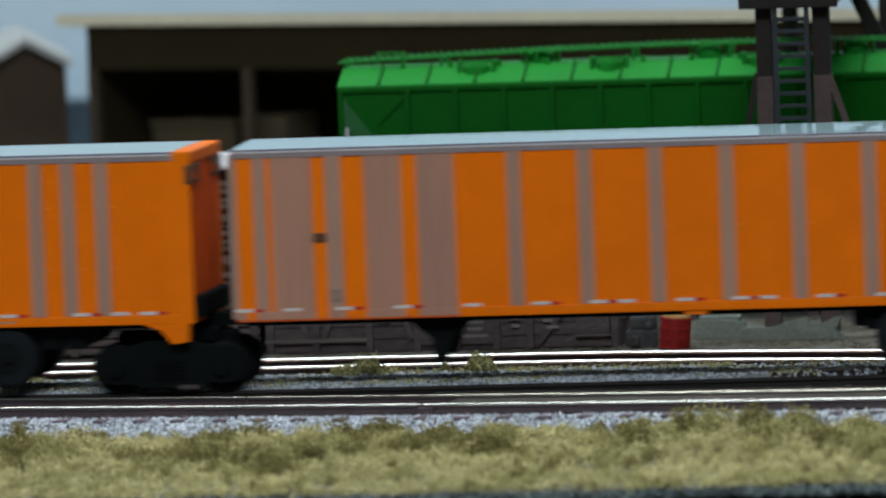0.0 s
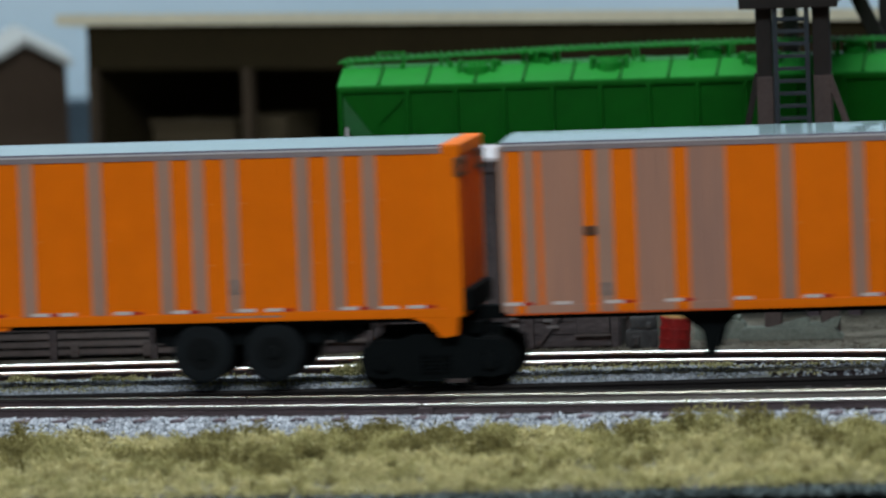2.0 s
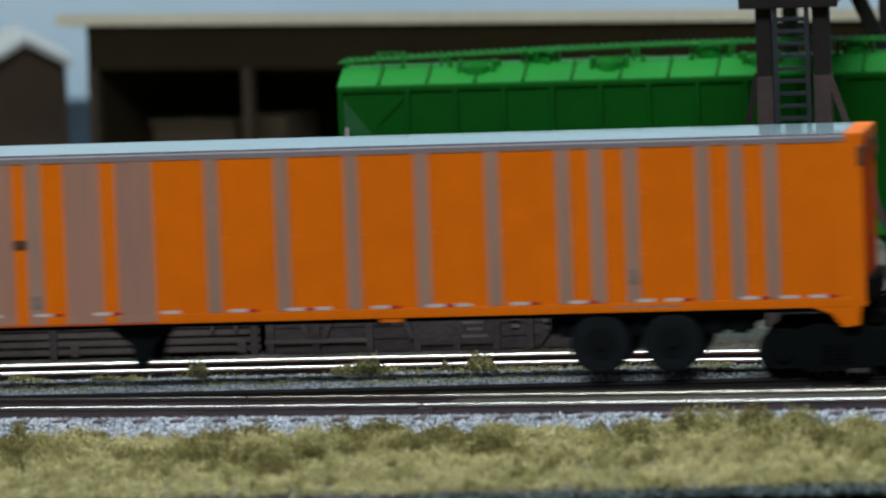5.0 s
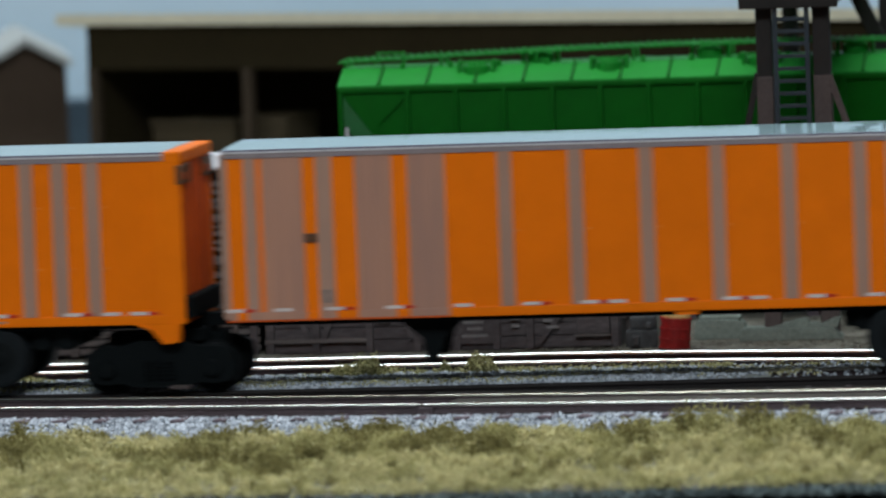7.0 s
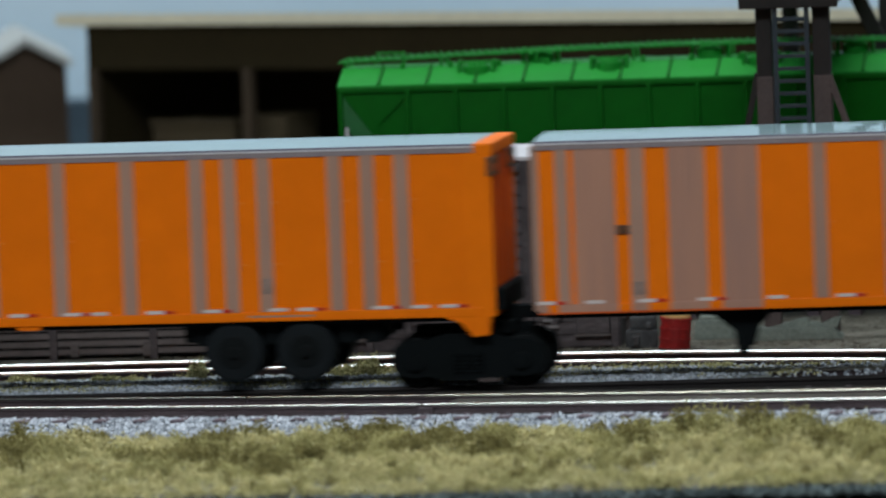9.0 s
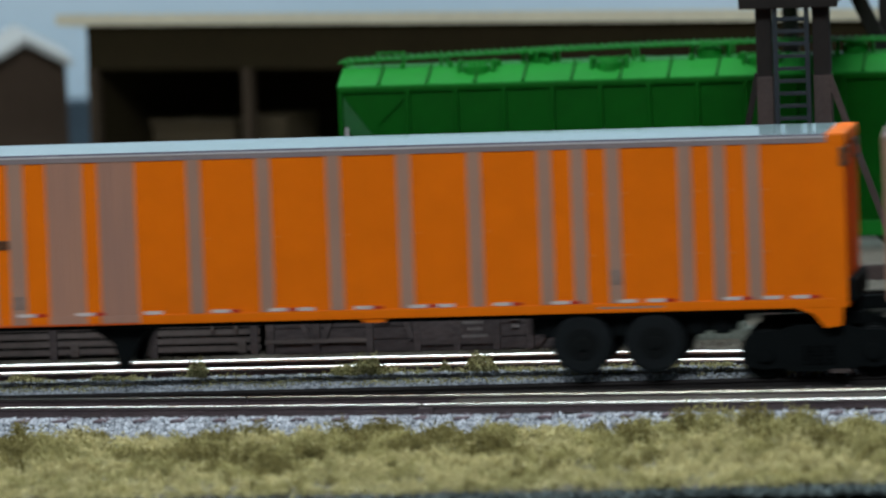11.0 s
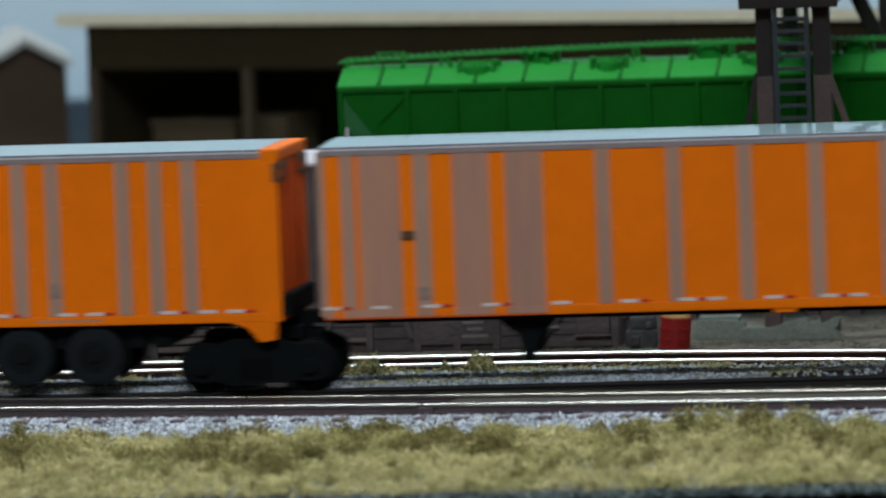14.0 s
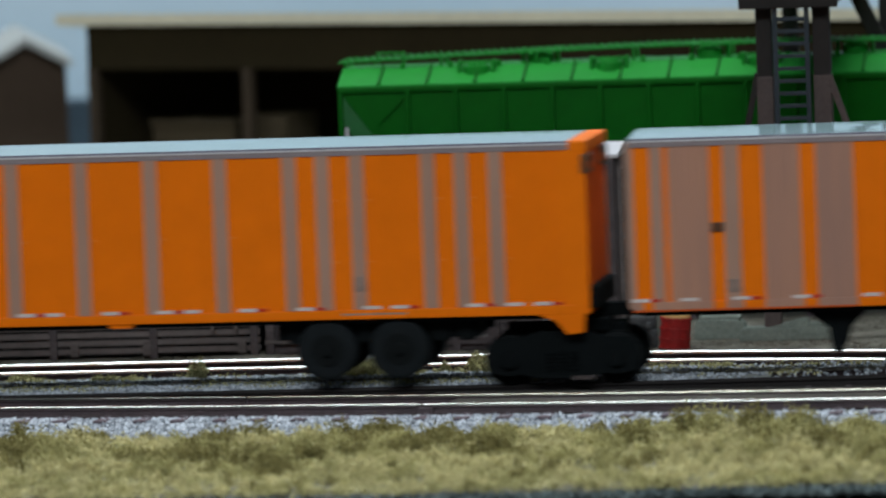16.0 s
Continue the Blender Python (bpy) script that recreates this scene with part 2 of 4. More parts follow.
def distant_hill():
    bm = bmesh.new()
    xs = [-900 + 12 * i for i in range(150)]
    top = [20 + 7 * noise.noise((x * 0.012, 2, 0)) + 4 * noise.noise((x * 0.06, 7, 0)) for x in xs]
    prism(bm, [(xs[0], -7)] + list(zip(xs, top)) + [(xs[-1], -7)], "y", 630, 646)
    tagged(part("distant_hill", bm, HILL), "hazy blue-green hill profile before the sky board", "backdrop", kind="structure")


# ---- tracks ----
HEAD = [(0.62 * math.cos(math.pi - math.pi * i / 14), 0.62 * math.sin(math.pi * i / 14) - 0.62) for i in range(15)]
HEADTHIN = [(u * 0.62, v * 0.62) for u, v in HEAD]
WEB = [(0.6, -0.6), (0.6, -0.75), (0.24, -0.95), (0.24, -1.75), (0.95, -1.95), (0.95, -2.1), (-0.95, -2.1), (-0.95, -1.95), (-0.24, -1.75), (-0.24, -0.95), (-0.6, -0.75), (-0.6, -0.6)]


def sweep(outline, line, offset):
    """An outline (across, up) drawn along a line of (x, y, heading), moved sideways by offset."""
    bm = bmesh.new()
    rings = []
    for x, y, h in line:
        c, s = math.cos(h), math.sin(h)
        rings.append([bm.verts.new((x - s * (u + offset), y + c * (u + offset), v)) for u, v in outline])
    n = len(outline)
    for a, b in zip(rings, rings[1:]):
        for i in range(n):
            bm.faces.new((a[i], b[i], b[(i + 1) % n], a[(i + 1) % n]))
    bm.faces.new(rings[0][::-1])
    bm.faces.new(rings[-1])
    bmesh.ops.recalc_face_normals(bm, faces=bm.faces)
    return bm


def rail(track, line, offset, head=None):
    def short(p, q):
        return tuple(a + (b - a) * 0.02 for a, b in zip(p, q))

    line = [line[0], short(line[0], line[1])] + line[1:-1] + [short(line[-1], line[-2]), line[-1]]
    w = part("rail", sweep(WEB, line, offset), RAILDARK if head is RAILDARK else RAILSIDE, track, "dark weathered rail with a bright head")
    part("rail_head", sweep(HEADTHIN if head in (RAILNEAR, RAILWORN) else HEAD, line, offset), head or RAILTOP, w, "rounded rail head", smooth=True)


def curve_line(fn, xs):
    out = []
    for x in xs:
        out.append((x, fn(x), math.atan2(fn(x + 0.5) - fn(x - 0.5), 1.0)))
    return out


def spread(a, b, fine_a, fine_b, fine, coarse):
    xs, x = [], a
    while x < b:
        xs.append(x)
        x += fine if fine_a <= x < fine_b else coarse
    return xs + [b]


def tie_proto():
    me = bpy.data.meshes.new("tie")
    bm = boxes((-1.35, 1.35, -15.2, 15.2, -3.9, -2.12), bevel=0.15)
    for y in (-8.25, 8.25):
        box(bm, -0.5, 0.5, y - 1.9, y - 0.9, -2.15, -1.75, bevel=0.1)
        box(bm, -0.5, 0.5, y + 0.9, y + 1.9, -2.15, -1.75, bevel=0.1)
    bm.transform(Matrix.Scale(MM, 4))
    bm.to_mesh(me)
    bm.free()
    me.materials.append(TIEM)
    return me


TIE = tie_proto()


def ties(track, line, near_only=150):
    rest = bmesh.new()
    for x, y, h in line:
        jig = random.uniform(-0.02, 0.02)
        if -near_only < x < near_only:
            o = new("tie", TIE)
            o.parent = track
            o.matrix_basis = at(x, y, 0, 0, 0, math.degrees(h + jig))
        else:
            r = bmesh.ops.create_cube(rest, size=1, matrix=Matrix.Translation((x, y, -3.0)) @ Matrix.Rotation(h, 4, "Z") @ Matrix.Diagonal((2.7, 30, 1.8, 1)))
    if rest.verts:
        tagged(part("far_ties", rest, TIEM, track), kind="stuff")
    else:
        rest.free()


def running_track():
    t = thing("running_track", "brown-tied model track with weathered rails, the near one darkened for train shade", "railway track", "tracks", "structure")
    ss = spread(-3300, 3500, -400, 400, 5, 60)
    line = [on_line(s) for s in ss]
    # The near rail is coloured dark for the shadow of the train.
    rail(t, line, -8.25, head=RAILDARK)
    rail(t, line, 8.25, head=RAILDUST)
    ties(t, [on_line(s) for s in np.arange(-3300, 3500, 8.0)])
    bed = [on_line(s) for s in np.arange(-180, 66, 6.0)]
    part("ballast_bed", sweep([(-6.6, -0.7), (7.3, -0.45), (7.3, -2.6), (-6.6, -2.6)], bed, 0), DUST, t, "pale ballast dust filled over the ties")
    part("ballast_bed", sweep([(8.9, -0.1), (14, -0.15), (22, -0.6), (30, -1.5), (30, -2.9), (8.9, -2.9)], bed, 0), DUST, t, "pale ballast shoulder against the far rail")


def near_track():
    t = thing("near_track", "siding track with bright rail heads and rail joints", "railway track", "tracks", "structure")
    line = curve_line(near_y, spread(-300, 700, -150, 150, 2.5, 20))
    for a, b in ((-300, -3.6), (-3.0, 700)):
        rail(t, curve_line(near_y, spread(a, b, -150, 150, 2.5, 20)), -8.25, head=RAILNEAR)
    rail(t, curve_line(near_y, spread(-300, -43.3, -150, 150, 2.5, 20)), 8.25, head=RAILNEAR)
    rail(t, curve_line(near_y, spread(-42.8, 700, -150, 150, 2.5, 20)), 8.25, head=RAILWORN)
    for a, b, z in ((-7.4, 7.4, -0.8), (9.2, 21.0, -0.9)):
        fill = [q for q in line if q[0] > (-2 if a < 0 else -8)]
        part("track_infill", sweep([(a, z), (b, z), (b, z - 1.9), (a, z - 1.9)], fill, 0), INFILL, t, "dusty olive-grey infill beside the rails")
    ties(t, curve_line(near_y, np.arange(-250, 700, 8.0)))
    bm = bmesh.new()
    x, y = -3.5, near_y(-3.5) - 8.25
    box(bm, x - 1.6, x + 1.6, y - 1.05, y + 1.05, -2.05, -0.75, bevel=0.15)
    part("rail_joiner", bm, RAILSIDE, t, "dark rail joiner")


def far_track():
    t = thing("far_track", "siding track with polished bright rails beyond the train", "railway track", "tracks", "structure")
    line = curve_line(far_y, spread(-1500, 118, -150, 118, 4, 40))
    rail(t, line, -8.25)
    rail(t, line, 8.25)
    ties(t, curve_line(far_y, np.arange(-1500, 120, 8.0)))


def hopper_track():
    t = thing("hopper_track", "rear storage track with dull rails under the green hopper", "railway track", "tracks", "structure")
    line = curve_line(lambda x: 185.5, spread(-700, 1500, -150, 150, 50, 100))
    rail(t, line, -8.25, head=RAILDARK)
    rail(t, line, 8.25, head=RAILDARK)
    ties(t, curve_line(lambda x: 185.5, np.arange(-700, 1500, 9.0)), 0)


# ---- loose scenic stuff ----
def scatter(name, label, category, mat, pts, size, squash=0.75, shape="stone"):
    """Many small irregular pieces at the points, in one mesh."""
    rng = np.random.default_rng(len(pts))
    if shape == "stone":
        base = np.array([(1, 0, 0), (-1, 0, 0), (0, 1, 0), (0, -1, 0), (0, 0, 1), (0, 0, -1)], float)
        tri = np.array([(0, 2, 4), (2, 1, 4), (1, 3, 4), (3, 0, 4), (2, 0, 5), (1, 2, 5), (3, 1, 5), (0, 3, 5)])
    else:
        base = np.array([(1, 0, -0.5), (-0.5, 0.87, -0.5), (-0.5, -0.87, -0.5), (0, 0, 1.0)], float)
        tri = np.array([(0, 1, 3), (1, 2, 3), (2, 0, 3), (0, 2, 1)])
    n, k = len(pts), len(base)
    q = rng.normal(size=(n, 4))
    q /= np.linalg.norm(q, axis=1)[:, None]
    w, x, y, z = q.T
    rot = np.stack([1 - 2 * (y * y + z * z), 2 * (x * y - z * w), 2 * (x * z + y * w), 2 * (x * y + z * w), 1 - 2 * (x * x + z * z), 2 * (y * z - x * w), 2 * (x * z - y * w), 2 * (y * z + x * w), 1 - 2 * (x * x + y * y)], 1).reshape(n, 3, 3)
    s = rng.uniform(size[0], size[1], n)[:, None, None]
    v = base[None] * rng.uniform(0.65, 1.3, (n, k, 1))
    v = np.einsum("nij,nkj->nki", rot, v) * s
    v[:, :, 2] *= squash
    v = (v + np.asarray(pts)[:, None, :]).reshape(-1, 3) * MM
    f = (tri[None] + (np.arange(n) * k)[:, None, None]).reshape(-1, 3)
    me = bpy.data.meshes.new(name)
    me.from_pydata(v.tolist(), [], f.tolist())
    me.materials.append(mat)
    return tagged(new(name, me), label, category, kind="stuff")


def ballast():
    rng = np.random.default_rng(5)
    n = 27000
    x = rng.uniform(-125, 135, n)
    off = 9.6 + 44 * rng.beta(1.0, 1.4, n)
    ny_ = np.array([near_y(a) for a in x])
    z = -2.45 - 1.6 * np.clip((off - 12) / 14, 0, 1) + rng.uniform(-0.15, 0.25, n)
    a = np.stack([x, ny_ - off, z], 1)
    scatter("ballast_gravel", "loose blue-grey ballast stones beside the near track", "gravel", STONE, a, (0.34, 0.62))
    n = 12000
    x = rng.uniform(-140, 130, n)
    y = rng.uniform(10, 36, n) + np.array([on_line(q)[1] for q in x])
    far_ok = y < np.array([far_y(q) for q in x]) - 12
    b = np.stack([x, y, -0.35 - 0.075 * np.clip(y - 30, 0, 14) - 0.8 * np.clip((y - 46) / 5, 0, 1) + rng.uniform(-0.25, 0.4, n)], 1)[far_ok & (rng.uniform(0, 1, n) < np.clip(1 - (x - 40) / 32, 0.22, 1))]
    scatter("ballast_gravel", "pale grey ballast between the running track and the siding", "gravel", STONE, b, (0.3, 0.62))
    # the running track is filled to its rail heads
    n = 15000
    x = rng.uniform(-140, 130, n)
    side = rng.uniform(-6.5, 20, n)
    y = np.array([on_line(q)[1] for q in x]) + np.where((side > 6.4) & (side < 9.6), side - 4.5, side)
    z = np.where(side < 9.6, -0.45, np.where(side < 13, 0.0, -0.3)) + rng.uniform(-0.15, 0.3, n)
    scatter("ballast_gravel", "pale grey gravel filled in between the running rails", "gravel", STONE, np.stack([x, y, z], 1)[rng.uniform(0, 1, n) < np.clip(1 - (x - 20) / 40, 0.1, 1)], (0.32, 0.62))
    # stones lying between the ties
    rows = []
    for fn in (near_y, far_y):
        n = 5200
        x = rng.uniform(-130, 130, n)
        y = np.array([fn(q) for q in x]) + rng.uniform(-15.5, 15.5, n)
        rows.append(np.stack([x, y, np.full(n, -3.5) + rng.uniform(-0.15, 0.2, n)], 1))
    scatter("ballast_gravel", "dirty brown ballast between the ties", "gravel", SOIL, np.concatenate(rows), (0.3, 0.55))
    n = 12000
    x = rng.uniform(-130, 120, n)
    y = rng.uniform(80, 165, n)
    scatter("yard_rubble", "sparse rubble and dirt lumps on the yard ground", "rubble", SOIL, np.stack([x, y, np.full(n, -3.3)], 1), (0.2, 0.7))


def tuft_points(rng, cx, cy, cz, r, h, n):
    """Points through a lumpy dome of foam."""
    d = rng.normal(size=(n, 3))
    d /= np.linalg.norm(d, axis=1)[:, None]
    d[:, 2] = np.abs(d[:, 2])
    ph = rng.uniform(0, 6.3, 3)
    az = np.arctan2(d[:, 1], d[:, 0])
    lump = 1 + 0.22 * np.sin(3 * az + ph[0]) + 0.16 * np.sin(5 * az + ph[1] + 3 * d[:, 2]) + 0.12 * np.sin(9 * d[:, 2] + ph[2])
    q = rng.uniform(0, 1, n) ** 0.38 * lump * rng.uniform(0.85, 1.18, n)
    return np.stack([cx + d[:, 0] * q * r, cy + d[:, 1] * q * r, cz + d[:, 2] * q * h], 1)


def turf_edge(x):
    """Where the ballast gives way to the foam."""
    return -50 - 0.085 * x + 6 * noise.noise((x * 0.045, 1, 0)) + 3.5 * noise.noise((x * 0.2, 5, 0))


def grass():
    rng = np.random.default_rng(11)
    # the low mat of foam along the front of the layout
    n = 85000
    x = rng.uniform(-118, 135, n)
    y = rng.uniform(-140, -34, n)
    edge = np.array([turf_edge(a) for a in x])
    dens = np.array([0.45 + 0.9 * noise.noise((a * 0.09, b * 0.05, 2)) for a, b in zip(x, y)])
    soft = np.clip((edge - y) / 9, 0.0, 1)
    ok = rng.uniform(0, 1, n) < np.clip(dens, 0.12, 1) * soft
    z = -4.3 + rng.uniform(0, 1.1, n)
    pts = np.stack([x, y, z], 1)[ok]
    pick = np.array([noise.noise((a * 0.07, b * 0.035, 7)) + 0.25 * c for (a, b, _), c in zip(pts, rng.normal(size=len(pts)))])
    scatter("ground_foam", "low straw-yellow ground foam along the front edge", "grass", STRAW, pts[pick > 0.12], (0.2, 0.46), 0.85, "flake")
    scatter("ground_foam", "low olive ground foam along the front edge", "grass", GRASS, pts[pick <= 0.12], (0.2, 0.46), 0.85, "flake")
    lots = {"straw": [], "grass": [], "olive": []}
    for i in range(420):
        cx, cy = rng.uniform(-118, 130), -138 + 98 * rng.beta(2.2, 1.2)
        if cy > turf_edge(cx) - 1:
            continue
        r = rng.uniform(1.2, 3.6) * (0.75 if cy < -108 else 1.05)
        tone = noise.noise((cx * 0.06, cy * 0.03, 4)) + rng.normal() * 0.26 + (0.3 if cy < -105 else -0.05)
        kind = "straw" if tone > 0.2 else ("olive" if tone < -0.18 else "grass")
        lots[kind].append(tuft_points(rng, cx, cy, -4.3, r * rng.uniform(1.0, 1.5), r * rng.uniform(0.7, 1.3), int(125 * r * r)))
    for cx, cy, r, h, kind in ((50, -54, 4, 4.6, "olive"), (56, -57, 4.6, 5.2, "grass"), (64, -59, 5, 5.0, "olive"), (72, -61, 4.6, 4.6, "grass"), (46, -63, 4, 3.6, "grass"), (84, -64, 4, 3.6, "grass"), (34, -60, 3, 3.2, "olive"), (-7, -52, 2.8, 3.2, "olive"), (16, -60, 3, 3.0, "grass"), (-81, -37, 1.9, 4.0, "olive"), (-66, -52, 3.6, 3.4, "olive"), (-22, -57, 3, 3, "straw"), (24, -66, 4, 3.2, "straw"), (-40, -62, 4, 3.0, "olive"), (92, -68, 4, 3.4, "grass"), (-50, -82, 4.4, 3.0, "olive"), (35, -80, 4, 3.2, "grass"), (-18, -84, 4, 3.0, "olive"), (15, -78, 3.6, 2.8, "straw"), (-30, -72, 3, 2.6, "olive"), (60, -70, 4, 3.0, "straw")):
        lots[kind].append(tuft_points(rng, cx, cy, -4.3, r, h, int(150 * r * r)))
    for i in range(1500):
        cx, cy = rng.uniform(-116, 128), rng.uniform(-137, -44)
        if cy > turf_edge(cx) + 1.5:
            continue
        r = rng.uniform(0.7, 1.7)
        tone = noise.noise((cx * 0.06, cy * 0.03, 4)) + rng.normal() * 0.4 + (0.25 if cy < -105 else 0.0)
        kind = "straw" if tone > 0.15 else ("olive" if tone < -0.4 else "grass")
        lots[kind].append(tuft_points(rng, cx, cy, -4.2, r, r * rng.uniform(0.9, 1.7), int(55 * r * r)))
    for kind, mat, words in (("straw", STRAW, "straw-yellow foam tufts at the front of the layout"), ("grass", GRASS, "yellow-green foam tufts at the front of the layout"), ("olive", OLIVE, "dark olive-brown foam tufts at the front of the layout")):
        scatter("grass_tufts", words, "grass", mat, np.concatenate(lots[kind]), (0.16, 0.36), 0.95, "flake")
    rows = []
    for cx, r, h in ((-95, 4, 3.4), (-91, 3, 3), (-77, 3, 3.4), (-72, 4, 2.8), (-69, 3, 2.4), (-57.8, 2.2, 6.0), (-28, 3.4, 3.8), (-25, 3.6, 4.6), (-22.3, 3.2, 5.6), (-19, 3, 3.4), (-13, 3, 2.4), (-7.6, 1.2, 4.2), (-4, 3, 2.6), (-0.7, 3.0, 5.2), (1.5, 2.4, 3.8), (7, 4, 2.4), (13, 4, 2.2), (20, 4, 2.0), (28, 4, 1.9), (37, 4, 1.7), (48, 4, 1.5)):
        cy = 40 + rng.uniform(-3, 3)
        rows.append(tuft_points(rng, cx, cy - 3, -1.2, r, max(1.3, h - 1.4), int(520 * r + 150)))
    scatter("weed_clumps", "green foam weeds growing between the tracks", "weeds", WEED, np.concatenate(rows), (0.15, 0.34), 0.95, "flake")
    n = 9000
    x = rng.uniform(-135, 95, n)
    y = rng.uniform(29, 47, n)
    ok = np.array([noise.noise((a * 0.05, b * 0.1, 9)) > -0.05 for a, b in zip(x, y)])
    scatter("weed_clumps", "thin green foam scattered on the ballast", "weeds", WEED, np.stack([x, y, -0.7 + rng.uniform(0, 0.7, n)], 1)[ok][::2], (0.16, 0.34), 0.9, "flake")
    n = 9000
    x = rng.uniform(-135, 75, n)
    y = np.array([on_line(a)[1] for a in x]) + rng.uniform(-4.0, 16, n)
    ok = np.array([noise.noise((a * 0.07, b * 0.12, 15)) > 0.02 + 0.004 * max(0, a - 10) for a, b in zip(x, y)])
    scatter("weed_clumps", "thin green foam creeping over the far running rail", "weeds", WEED, np.stack([x, y, -0.2 + rng.uniform(0, 0.6, n)], 1)[ok][::2], (0.16, 0.34), 0.9, "flake")
    # a dark foam fringe at the very edge
    n = 5000
    x = rng.uniform(-118, 150, n)
    scatter("edge_turf", "dark blue-green turf fringe at the layout edge", "turf", EDGE, np.stack([x, rng.uniform(-143, -136, n), -5.6 + rng.uniform(0, 1.0, n)], 1), (0.3, 0.8), 0.8, "flake")


EDGE = material("dark_edge_turf", (0.05, 0.075, 0.08), 0.95, var=0.5, grain=1, big=8, rand=0.9, island=True, alt=(0.16, 0.2, 0.2))


# ---- train ----
LEN, WIDE = 185.4, 14.7
FLOOR, TOP = 14.1, 48.35
STRIPES = [(4.4, 6.9, 1), (8.0, 16.1, 0), (18.8, 22.0, 1), (26.6, 33.9, 0), (37.0, 44.4, 0)] + [(c - 1.4, c + 1.4, 1) for c in (56.3, 70.3, 84.3, 98.3, 112.3, 126.3, 132.9, 139.8, 154.0, 160.6, 167.4)]
TAPES = [2.2, 11.8, 22.1, 33.9, 47.6, 61.2, 72.7, 78.1, 89.7, 100.7, 106.0, 117.4, 129.0, 142.3, 147.9, 163.0, 170.8, 176.4]


def corrugated(x0, x1, y, side, step, rib, out):
    """A sheet with narrow upright ribs, one solid."""
    front = [(x0, y + side * out)]
    k = x0 + step / 2
    while k < x1 - 0.3:
        front += [(k - 0.2, y + side * out), (k - 0.12, y + side * (out + rib)), (k + 0.12, y + side * (out + rib)), (k + 0.2, y + side * out)]
        k += step
    front.append((x1, y + side * out))
    return prism(bmesh.new(), front + [(x1, y - side * 0.2), (x0, y - side * 0.2)], "z", FLOOR + 1.9, TOP - 1.75)


